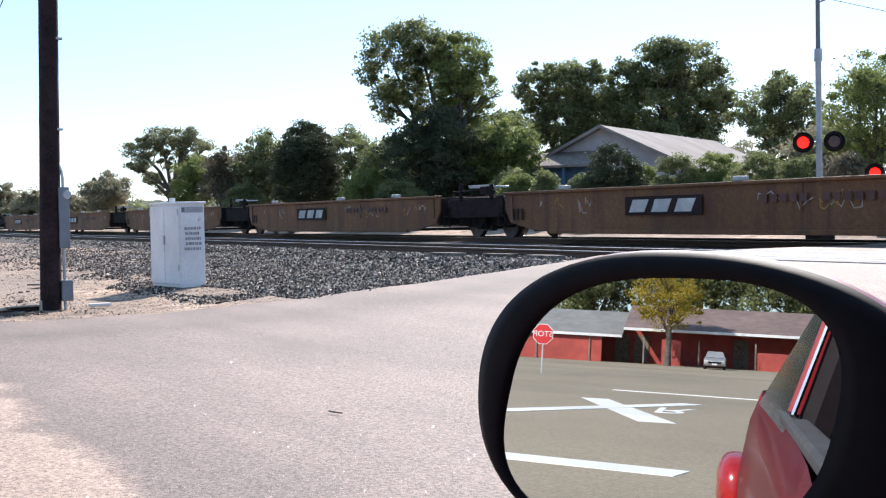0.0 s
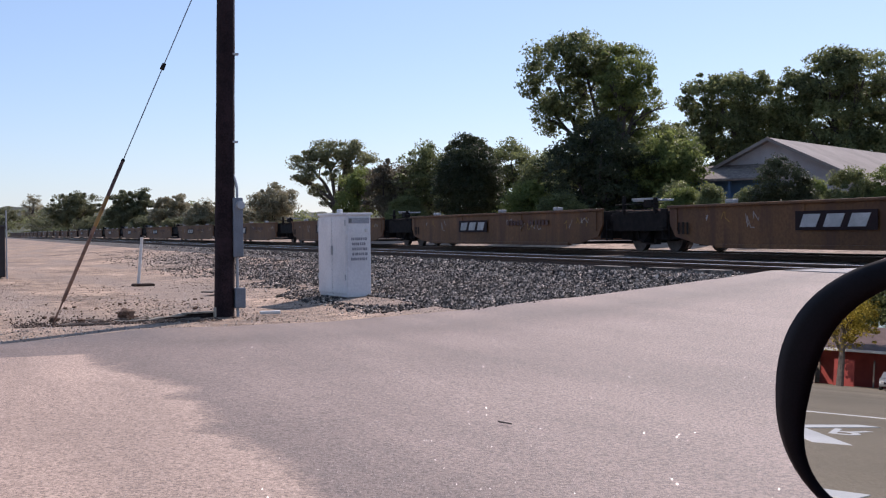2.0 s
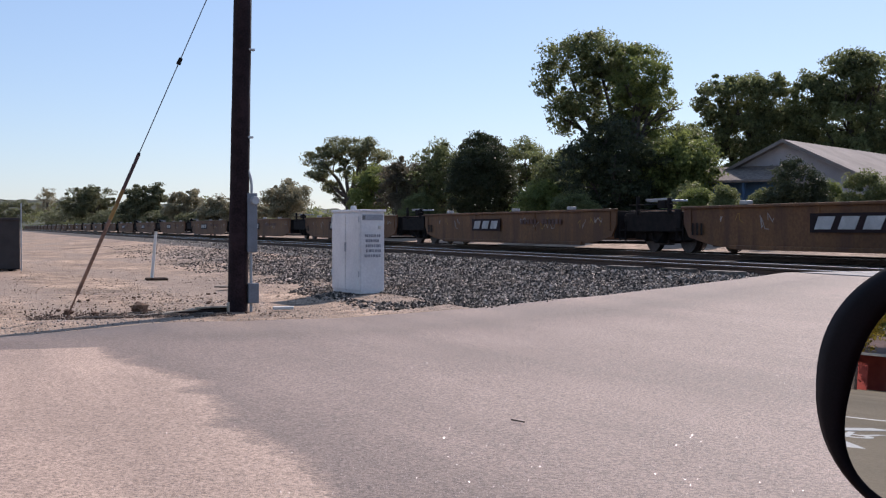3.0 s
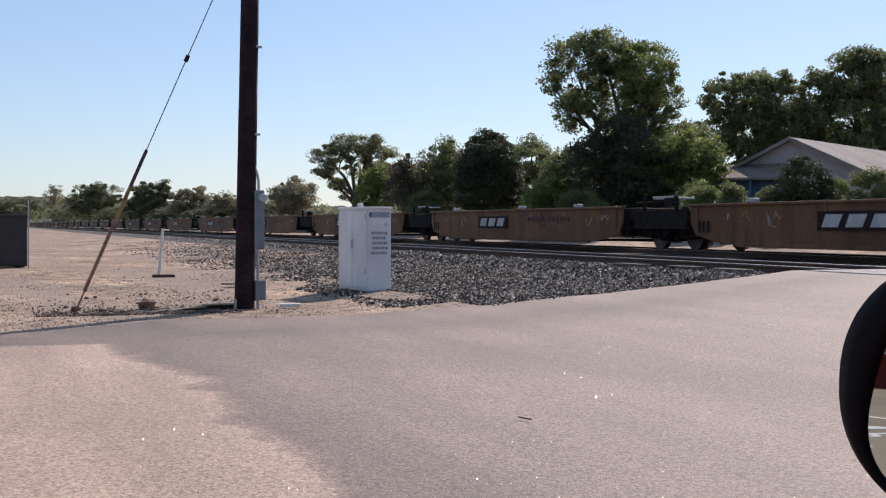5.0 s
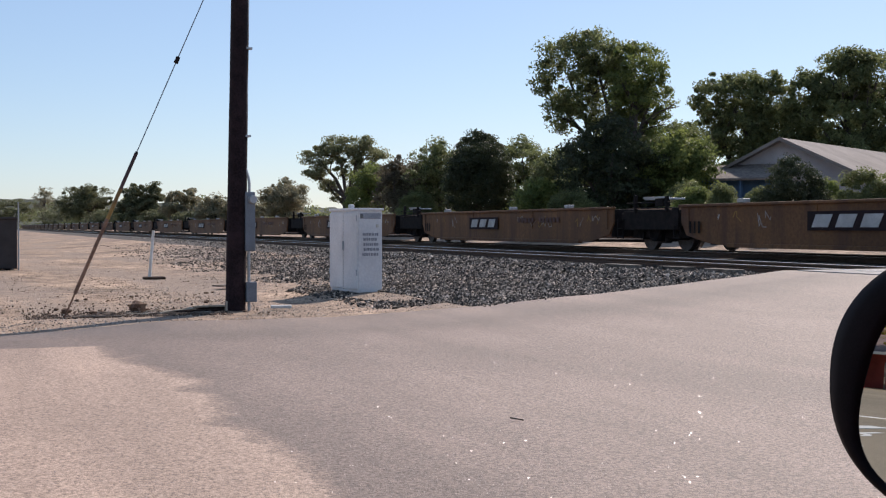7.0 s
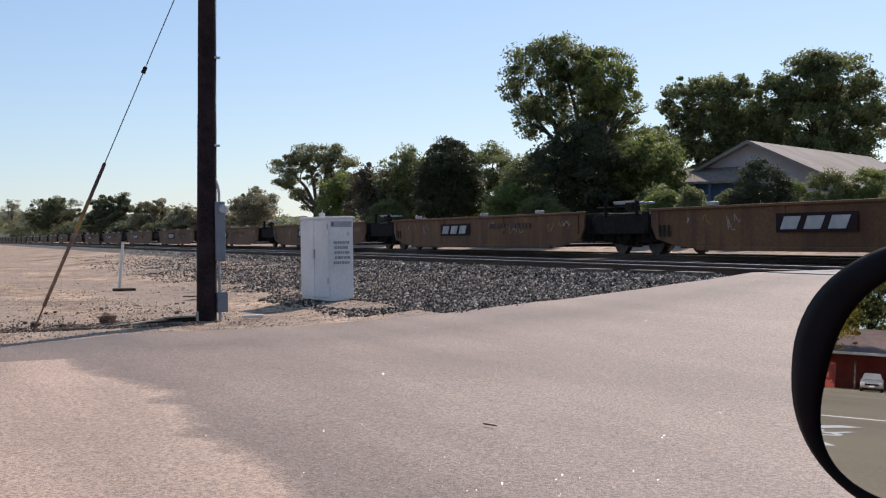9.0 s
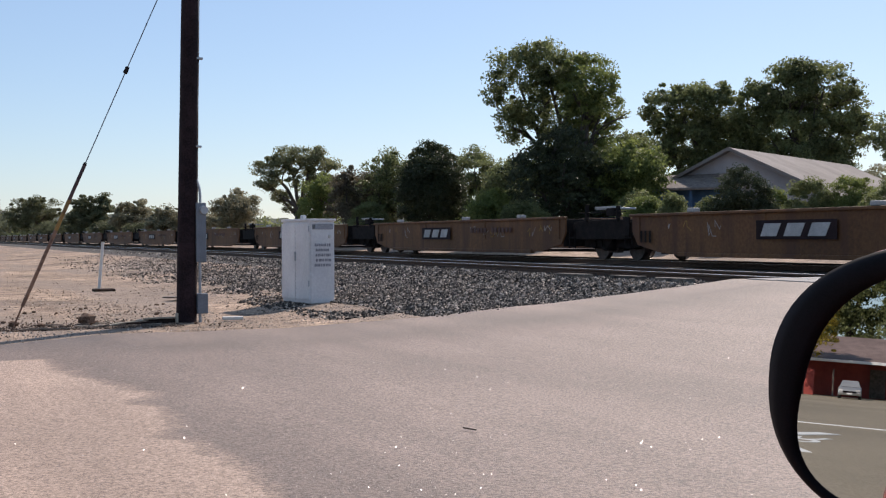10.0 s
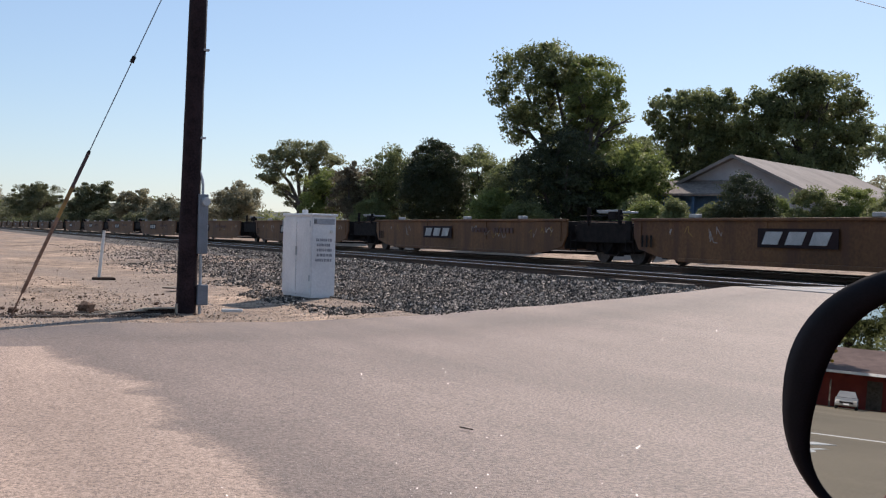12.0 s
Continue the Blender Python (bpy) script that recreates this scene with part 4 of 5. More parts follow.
tree("tall broad oak with dense dark green crown", 28.35, 68, 12.3, 7.6, LEAF_OAK, 11, low=0.3, clumps=300, per=62, leaf=0.17, shell=0.45, gaps=0.31,
     shape=((-1.8, 8.8, 1.9, 2.0), (-0.4, 10.0, 1.5, 1.3), (1.0, 9.5, 1.3, 1.1), (-2.0, 6.9, 1.0, 1.3), (0.5, 7.2, 2.2, 1.8), (2.3, 7.0, 1.3, 1.5), (0.9, 4.6, 2.6, 1.8), (-0.7, 3.3, 1.8, 1.7), (2.1, 3.4, 1.7, 1.9)))
for b, d, tp, w, lm, sd in ((28.7, 64, 7.2, 6.4, LEAF_DARK, 41), (26.4, 78, 6.5, 4.4, LEAF_OAK, 42), (30.9, 66, 5.6, 4.0, LEAF_OAK, 43), (31.8, 80, 8.4, 5.0, LEAF_OAK, 44),
                           (19.6, 84, 5.8, 4.0, LEAF_BARE, 45), (37.2, 96, 10.5, 8.0, LEAF_OAK, 46), (42.7, 92, 6.2, 6.0, LEAF_BARE, 47), (46.6, 60, 5.4, 4.0, LEAF_BARE, 48)):
    tree("leafy tree filling the belt beyond the tracks", b, d, tp, w, lm, sd, low=0.02, clumps=130)
tree("bright green tree beside a tall dark oak", 29.4, 66, 10.4, 5.0, LEAF_GREEN, 12, low=0.3, clumps=72, per=62, leaf=0.15, gaps=0.3,
     shape=((0.6, 8.7, 1.6, 1.6), (1.6, 7.6, 0.9, 1.2), (0.5, 7.2, 1.4, 1.3), (1.5, 6.3, 0.8, 0.9)))
tree("wide dark oak behind a grey house", 34.8, 93, 13.4, 10.4, LEAF_OAK, 13, low=0.2, clumps=300, per=64, leaf=0.21, gaps=0.2, loose=0.5,
     shape=((-1.8, 10.1, 1.8, 1.8), (0.1, 10.1, 1.8, 1.8), (2.1, 9.8, 1.8, 1.9), (-2.2, 7.7, 1.3, 1.5), (0.3, 7.5, 2.9, 1.9), (2.4, 7.1, 2.2, 2.2), (-0.6, 4.6, 2.8, 2.2)))
tree("tall wide dark oak behind a grey house", 39.7, 93, 14.4, 12.0, LEAF_OAK, 14, low=0.2, clumps=380, per=66, leaf=0.21, gaps=0.17, loose=0.5,
     shape=((-3.2, 10.1, 1.8, 1.8), (-1.4, 11.1, 2.1, 1.8), (-0.3, 12.2, 1.6, 1.2), (1.5, 11.2, 2.1, 1.7), (3.1, 9.2, 1.5, 2.1), (-1.1, 8.4, 3.4, 2.2), (2.0, 7.8, 2.5, 2.0), (0, 4.8, 4.0, 2.4)))
tree("dark leafy tree beyond the crossing", 44.6, 70, 9.2, 5.5, LEAF_OAK, 15, clumps=130, low=0.15)
tree("bright green drooping tree beyond the crossing", 48.6, 45, 6.9, 4.2, LEAF_GREEN, 16, clumps=120, leaf=0.11, low=0.15)
tree("open-crowned spreading oak with bare limbs showing", 16.5, 90, 8.0, 6.6, LEAF_OLIVE, 17, low=0.26, clumps=170, per=40, leaf=0.14, shell=0.4, trunk=0.34, loose=0.34, gaps=0.33,
     shape=((-2.3, 5.7, 1.1, 0.9), (-0.7, 6.5, 1.3, 0.9), (1.0, 6.55, 1.2, 0.9), (2.2, 5.6, 0.95, 1.0), (-2.5, 4.6, 0.8, 0.5), (0.3, 5.0, 1.3, 1.0), (2.0, 4.3, 0.9, 0.9), (-1.6, 3.6, 0.9, 0.45), (1.0, 3.3, 0.9, 0.7), (-0.6, 2.6, 0.7, 0.5)))
tree("small green tree behind the freight train", 17.5, 80, 5.4, 3.4, LEAF_GREEN, 18, clumps=60, low=0.1)
tree("thin reddish shrub behind the freight train", 18.9, 78, 6.1, 3.4, LEAF_RED, 19, clumps=46, per=50, low=0.1)
tree("green tree behind the freight train", 20.9, 82, 7.5, 4.8, LEAF_OAK, 20, clumps=110, low=0.1)
tree("dense dark evergreen reaching to the ground", 22.75, 72, 7.0, 4.7, LEAF_DARK, 21, clumps=290, low=0.03, shell=0.5, leaf=0.115, loose=0.32, gaps=0.0,
     shape=((-0.1, 4.75, 1.45, 1.4), (-0.1, 3.6, 2.0, 1.7), (0.0, 2.4, 2.2, 1.7)))
tree("dark green tree behind the freight train", 24.5, 86, 7.8, 4.9, LEAF_OAK, 22, clumps=110, low=0.08)
tree("rounded light green shrub behind the train", 25.3, 60, 3.6, 2.2, LEAF_GREEN, 23, clumps=60, low=0.02, leaf=0.11, name="shrub", category="shrub")
tree("bright green tree beside the grey house", 31.9, 64, 6.6, 3.8, LEAF_GREEN, 24, clumps=130, low=0.05)
tree("bright green tree beside the grey house", 32.3, 60, 3.3, 2.2, LEAF_OAK, 25, clumps=90, low=0.05)
tree("green tree beside the grey house", 30.6, 72, 7.2, 4.0, LEAF_OAK, 26, clumps=110, low=0.05)
tree("pale olive tree with thin foliage", 13.5, 130, 6.5, 5.6, LEAF_BARE, 27, clumps=110, low=0.08, leaf=0.2)
tree("far dark green tree by the line", 7.1, 170, 7.6, 6.8, LEAF_HAZE, 28, clumps=120, low=0.05, leaf=0.25)
tree("far green tree by the line", 4.7, 150, 6.6, 7.2, LEAF_HAZE, 29, clumps=130, low=0.04, leaf=0.25)
tree("far low green tree by the line", 6.8, 140, 4.6, 4.6, LEAF_HAZE, 30, clumps=80, low=0.04, leaf=0.22)
tree("far thin bare tree by the line", 2.8, 190, 7.4, 3.4, LEAF_BARE, 31, clumps=40, per=40, leaf=0.22)
tree("far green tree by the line", 1.3, 200, 5.9, 9.5, LEAF_HAZE, 32, clumps=110, low=0.03, leaf=0.28)
tree("far green tree by the line", -1.6, 190, 6.2, 9.0, LEAF_HAZE, 33, clumps=110, low=0.03, leaf=0.28)
tree("far leafless brown tree by the line", 8.9, 160, 6.3, 6.0, LEAF_BARE, 34, clumps=90, low=0.04, leaf=0.22)
tree("far leafless brown tree by the line", 10.4, 150, 5.2, 5.6, LEAF_BARE, 35, clumps=90, low=0.04, leaf=0.22)
tree("far brown shrub by the line", 11.9, 150, 4.6, 5.0, LEAF_BARE, 36, clumps=80, low=0.03, leaf=0.22)
for b, d, tp, w, sd in ((3.6, 150, 3.6, 6.5, 81), (5.8, 142, 3.3, 6.0, 82), (7.9, 146, 3.4, 5.5, 83), (0.2, 165, 3.8, 7.0, 84), (9.6, 150, 3.2, 5.5, 85)):
    tree("low olive-green bush by the line", b, d, tp, w, LEAF_HAZE, sd, lobes=5, low=0.02, clumps=70, per=50, leaf=0.2, shell=0.4, name="shrub", loose=0.5, category="shrub", group="shrubs beyond the tracks")
for seed, (b, d, tp, w, lm, lab) in enumerate((
        (37.0, 47, 3.85, 2.6, LEAF_DARK, "dense rounded dark green shrub before the house"),
        (33.9, 48, 2.9, 0.95, LEAF_OAK, "small conical green shrub before the house"),
        (35.5, 48, 2.75, 1.1, LEAF_OAK, "green shrub before the house"),
        (38.5, 50, 3.15, 1.1, LEAF_GREEN, "small yellow-green shrub before the house"),
        (40.0, 48, 3.4, 2.0, LEAF_OAK, "green hedge shrub before the house"),
        (41.8, 48, 3.6, 2.2, LEAF_GREEN, "green hedge shrub before the house"),
        (43.6, 46, 3.3, 2.4, LEAF_OAK, "green hedge shrub beyond the crossing"),
        (32.6, 50, 2.9, 1.6, LEAF_GREEN, "low green shrub beside the house"),
        (27.0, 58, 3.0, 2.6, LEAF_OAK, "dark green shrub below the tall oak"),
        (19.8, 70, 3.6, 2.8, LEAF_OAK, "dark green shrub behind the train"),
        (45.6, 44, 3.2, 2.0, LEAF_OAK, "green shrub beyond the crossing"),
        (47.4, 40, 2.9, 1.8, LEAF_RED, "brownish shrub beyond the crossing"))):
    hh = (tp - 0.84) * 1.02
    tree(lab, b, d, tp, w, lm, 50 + seed, shape=((0, hh * 0.56, w * 0.42, hh * 0.4), (-w * 0.12, hh * 0.32, w * 0.42, hh * 0.34), (w * 0.14, hh * 0.34, w * 0.4, hh * 0.34)), low=0.02, clumps=150, per=85, leaf=0.07, shell=0.62, name="shrub", loose=0.2, gaps=0.0, category="shrub", group="shrubs beyond the tracks")


def far_woods():
    """A low far belt of trees along the line, and behind the house."""
    rng = random.Random(77)
    lobes = []
    for k in range(150):
        b = -12 + 70 * k / 150 + rng.uniform(-0.4, 0.4)
        d = 260 - 2.6 * b + rng.uniform(-25, 25)
        far = min(max(d, 34 / math.sin(radians(max(b, 1.0)))), 820)         # beyond the tracks
        x, y = spot(b, far)
        w, h = rng.uniform(4, 9) * far / d, rng.uniform(2.6, 5.0) * far / d
        lobes.append(((x, y, 0.2 + h * 0.4), (w, w, h)))
    v, f = leaves(lobes, 1700, 40, 0.45, 99, 0.4, 1.1)
    return tagged(from_arrays("far_woods", v, f, LEAF_OAK), "far belt of low green trees along the horizon", "trees", kind="stuff")


far_woods()


def hills():
    """A low far ridge on the horizon."""
    xs = [float(a) for a in np.linspace(-40, 120, 1200)]
    verts, faces = [], []
    for k, a in enumerate(xs):
        x, y = spot(a, 1500)
        h = 39 + 8 * noise.noise((a * 0.06, 1.7, 0)) + 4 * noise.noise((a * 0.25, 4.2, 0)) + 2.5 * noise.noise((a * 1.7, 2.2, 0)) + 2.0 * noise.noise((a * 5.0, 8.2, 0)) - 12 * step(0, 30, a)
        x2, y2 = spot(a, 1900)
        verts += [(x, y, -3), (x2, y2, max(h, 6))]
        if k:
            i = 2 * k
            faces.append((i - 2, i, i + 1, i - 1))
    return tagged(from_arrays("far_hill", verts, faces, HILL, None, True), "low hazy wooded ridge on the horizon", "hill", kind="structure")


hills()


# ---- house beyond the tracks ----
def house():
    gx, y0, y1, hw, eave, ridge = -51.5, 38.0, 57.5, 5.5, 3.2, 5.78
    g = 0.35
    ob = thing("house", "single-storey grey house with a pale gabled metal roof", "house", (gx, y0, 0), "", 31)
    wall = part("wall", extrude_profile(B(), [(-hw + 0.4, g), (hw - 0.4, g), (hw - 0.4, eave + 0.1), (0, ridge - 0.12), (-hw + 0.4, eave + 0.1)], "y", 0.5, y1 - y0 - 0.4), HOUSE_GREY, ob)
    for k in range(12):
        z = 0.6 + 0.22 * k
        part("siding_board", box(B(), (0, 0.49, z), (2 * hw - 0.85, 0.03, 0.2), 0.004), HOUSE_GREY, wall)
    for s in (-1, 1):
        part("roof", extrude_profile(B(), [(0, ridge), (s * hw, eave), (s * hw, eave - 0.12), (0, ridge - 0.14)], "y", 0.0, y1 - y0), ROOF_METAL, ob, "pale sunlit metal roof slope")
        part("barge_board", extrude_profile(B(), [(0, ridge + 0.02), (s * hw, eave + 0.02), (s * hw, eave - 0.16), (0, ridge - 0.16)], "y", -0.05, -0.003), ROOF_METAL, ob, "pale gable trim board")
    porch = part("porch_roof", extrude_profile(B(), [(-1.6, 3.72), (0.45, 4.48), (0.45, 4.36), (-1.6, 3.6)], "x", -6.0, 1.0), PORCH_ROOF, ob, "weathered low porch roof")
    part("gutter", box(B(), (-2.5, -1.66, 3.64), (7.0, 0.1, 0.12), 0.02), PORCH_ROOF, porch)
    part("porch_wall", box(B(), (-2.5, -0.6, 2.0), (6.8, 0.15, 3.4)), HOUSE_BLUE, ob, "shaded blue wall under the porch")
    for x in (-5.8, -3.6, -1.4, 0.8):
        part("porch_post", box(B(), (x, -1.5, 1.95), (0.12, 0.12, 3.3), 0.01), HOUSE_BLUE, ob)
    for x in (-4.7, -2.5, -0.3):
        win = part("window", box(B(), (x, -0.71, 2.3), (1.1, 0.06, 1.2), 0.01), HOUSE_TRIM, ob)
        part("pane", box(B(), (x, -0.75, 2.3), (0.95, 0.02, 1.05)), WINDOW_DARK, win)
    return ob


house()


# ---- crossing signals ----
def signal_head(ob, at, turn, lit):
    m = pose(*at, 0, 0, turn)
    bm = B()
    rod(bm, (0, -0.02, 0), (0, 0.03, 0), 0.25, 0.25, 28)
    bmesh.ops.transform(bm, matrix=m, verts=bm.verts)
    disc = part("background_disc", bm, CAR_DARK, ob, "round black backing disc")
    bm = B()
    rod(bm, (0, -0.05, 0), (0, -0.022, 0), 0.14, 0.14, 24)
    bmesh.ops.transform(bm, matrix=m, verts=bm.verts)
    part("lens", bm, SIGNAL_LIT if lit else SIGNAL_DIM, disc, "glowing red lens" if lit else "unlit dark red lens")
    bm = B()
    for k in range(13):
        a0 = math.pi * k / 13
        a1 = math.pi * (k + 1) / 13
        vs = [bm.verts.new((r * math.cos(a), y, r * math.sin(a))) for r, a, y in
              ((0.165, a0, -0.02), (0.165, a1, -0.02), (0.165, a1, -0.26), (0.165, a0, -0.26), (0.175, a0, -0.02), (0.175, a1, -0.02), (0.175, a1, -0.26), (0.175, a0, -0.26))]
        for q in ((0, 1, 2, 3), (4, 7, 6, 5), (0, 4, 5, 1), (2, 6, 7, 3)):
            bm.faces.new([vs[i] for i in q])
    bmesh.ops.transform(bm, matrix=m, verts=bm.verts)
    part("visor", bm, CAR_DARK, disc)


def crossing_signal(at, height, lamp_z, spread_, lit, lamp_arm):
    ob = thing("crossing_signal", "silver crossing signal mast with red flashing lamps", "rail signal", (at[0], at[1], 0.66), "crossing signals")
    part("mast", rod(B(), (0, 0, 0), (0, 0, min(height, 4.34)), 0.075, 0.07, 16), GALV, ob)
    part("base", box(B(), (0, 0, 0.0), (0.5, 0.5, 0.45), 0.03), CAR_DARK, ob)
    turn = 40
    c, s = math.cos(radians(turn)), math.sin(radians(turn))
    part("cross_arm", rod(B(), (-spread_ * c, -spread_ * s, lamp_z), (spread_ * c, spread_ * s, lamp_z), 0.03, 0.03, 10), GALV, ob)
    for k, on in ((-1, lit), (1, False)):
        signal_head(ob, (k * spread_ * c + 0.1 * s, k * spread_ * s - 0.1 * c, lamp_z), turn, on)
    if lamp_arm:
        part("upper_mast", rod(B(), (0, 0, 4.29), (0, 0, height), 0.06, 0.05, 12), CABLE, ob, "darker upper mast tube")
        part("collar", rod(B(), (0, 0, 4.14), (0, 0, 4.44), 0.1, 0.09, 14), GALV, ob)
        part("lamp_arm", tube(B(), [(0, 0, height - 0.35), (0.3, 0.25, height - 0.2), (0.55, 0.45, height - 0.15)], 0.025), GALV, ob)
        part("lamp_head", box(B(), (0.7, 0.57, height - 0.17), (0.42, 0.2, 0.1), 0.03), GALV, ob, "grey street lamp head")
    return ob


crossing_signal((-21.4, 22.4), 5.9, 2.19, 0.36, True, True)
crossing_signal((-21.7, 25.2), 1.7, 1.46, 0.36, True, False)


def gate_arm():
    ob = thing("crossing_gate", "lowered white crossing gate arm with red bands", "gate", (-21.6, 25.6, 0.6))
    part("arm", box(B(), (3.2, 0, 1.35), (6.2, 0.06, 0.14), 0.01), HOUSE_TRIM, ob)
    for k in range(5):
        part("red_band", box(B(), (1.0 + 1.1 * k, 0, 1.35), (0.45, 0.07, 0.15), 0.004), STOP_RED, ob)
    part("mechanism", box(B(), (0, 0, 0.75), (0.5, 0.45, 1.5), 0.03), GALV, ob)
    return ob


gate_arm()


def overhead_wire(a, b, sag):
    a, b = Vector(a), Vector(b)
    pts = [a.lerp(b, k / 24) - Vector((0, 0, sag * 4 * (k / 24) * (1 - k / 24))) for k in range(25)]
    ob = part("overhead_wire", tube(B(), pts, 0.007, 5), CABLE)
    return tagged(ob, "thin dark overhead wire against the sky", "wire", "overhead wires")


overhead_wire((-19.7, 15.4, 6.55), (-17.4, 20.7, 5.2), 0.05)


# ---- the car that carries the camera, and its door mirror ----
MX, MY, MZ = -0.45, 0.498, 1.178
MIR_N = Vector((0.4017, -0.9136, 0.0627)).normalized()
MIR_U = Vector((0, 0, 1)).cross(MIR_N).normalized()
MIR_V = MIR_N.cross(MIR_U)
MIR_R = 60.0                       # the glass is all but flat


def mirror_point(u, v, w):
    """A point over the glass: u across, v up, w out of its face."""
    w -= ((u - 0.033) ** 2 + (v - 0.017) ** 2) / (2 * MIR_R)
    return Vector((MX, MY, MZ)) + MIR_U * u + MIR_V * v + MIR_N * w


def mirror_outline(k, du, dv, more=0.0, rim=0.0):
    """A rounded outline; the glass leans inwards at its top, the outer edge of the surround (rim 1) stands straight."""
    a = k * math.tau
    c, s = math.cos(a), math.sin(a)
    p = 2.7 - 0.4 * rim
    x = math.copysign(abs(c) ** (2 / p), c) * (du + (more if c > 0 else 0))
    y = math.copysign(abs(s) ** (2 / p), s) * dv
    return -0.011 + x + 0.22 * (1 - rim) * y, -0.0125 + y


def door_mirror(car):
    ob = part("mirror_glass", mirror_glass(), MIRROR, None, "", True)
    n = 72
    bm = B()
    # black rim round the glass, from the glass out and back over the housing
    loops = ((0.0890, 0.0665, -0.004, 0.006, 0), (0.0897, 0.0672, 0.0015, 0.006, 0), (0.0935, 0.0695, 0.003, 0.012, 0.2), (0.1035, 0.075, 0.003, 0.0225, 0.7), (0.111, 0.0795, -0.001, 0.0305, 1), (0.1125, 0.0808, -0.01, 0.0325, 1))
    rings = [[bm.verts.new(mirror_point(*mirror_outline(k / n, du, dv, more, rim_), w)) for k in range(n)] for du, dv, w, more, rim_ in loops]
    for r0, r1 in zip(rings, rings[1:]):
        for k in range(n):
            bm.faces.new((r0[k], r0[(k + 1) % n], r1[(k + 1) % n], r1[k]))
    rim = part("mirror_rim", bm, BLACK_PLASTIC, None, "black plastic mirror surround", True)
    bm = B()
    loops = ((0.112, 0.0805, -0.009, 0.0325, 1), (0.1132, 0.0816, -0.013, 0.0325, 1), (0.1075, 0.0775, -0.05, 0.0305, 1), (0.085, 0.062, -0.08, 0.015, 1), (0.05, 0.04, -0.098, 0.008, 1), (0.004, 0.004, -0.104, 0.0, 1))
    rings = [[bm.verts.new(mirror_point(*mirror_outline(k / n, du, dv, more, rim_), w)) for k in range(n)] for du, dv, w, more, rim_ in loops]
    for r0, r1 in zip(rings, rings[1:]):
        for k in range(n):
            bm.faces.new((r0[k], r0[(k + 1) % n], r1[(k + 1) % n], r1[k]))
    shell = part("mirror_shell", bm, RED_PAINT, None, "glossy red mirror back shell", True)
    bm = B()
    a = mirror_point(0.095, 0.01, -0.035)
    b = Vector((-0.29, 0.68, 1.14))
    for off in (0.0, 0.025, 0.05, 0.075):
        rod(bm, a + Vector((0, 0, -off)), b + Vector((0, 0, -off)), 0.042, 0.055, 16)
    arm = part("mirror_arm", bm, BLACK_PLASTIC, None, "black plastic mirror arm", True)
    bm = B()
    extrude_profile(bm, [(0.62, 1.0), (1.2, 1.0), (0.8, 1.26), (0.7, 1.26)], "x", -0.33, -0.29)
    sail = part("mirror_sail", bm, BLACK_PLASTIC, None, "black triangular mirror mount")
    for o in (ob, rim, shell, arm, sail):
        o.parent = car


def mirror_glass():
    bm = B()
    n, rings = 72, 26
    prev = None
    for j in range(rings + 1):
        f = j / rings
        ring = []
        for k in range(n):
            u, v = mirror_outline(k / n, 0.09 * max(f, 1e-4), 0.0685 * max(f, 1e-4), 0.0125 * max(f, 1e-4))
            ring.append(bm.verts.new(mirror_point(u, v, 0)))
        if prev:
            for k in range(n):
                bm.faces.new((prev[k], prev[(k + 1) % n], ring[(k + 1) % n], ring[k]))
        prev = ring
    bmesh.ops.remove_doubles(bm, verts=bm.verts, dist=2e-5)
    return bm


def lofted(bm, stations, half, closed=False):
    """Skin between outlines given station by station."""
    rows = [[bm.verts.new(p) for p in st] for st in stations]
    for a, b in zip(rows, rows[1:]):
        for k in range(len(a) - 1):
            bm.faces.new((a[k], a[k + 1], b[k + 1], b[k]))
    return rows


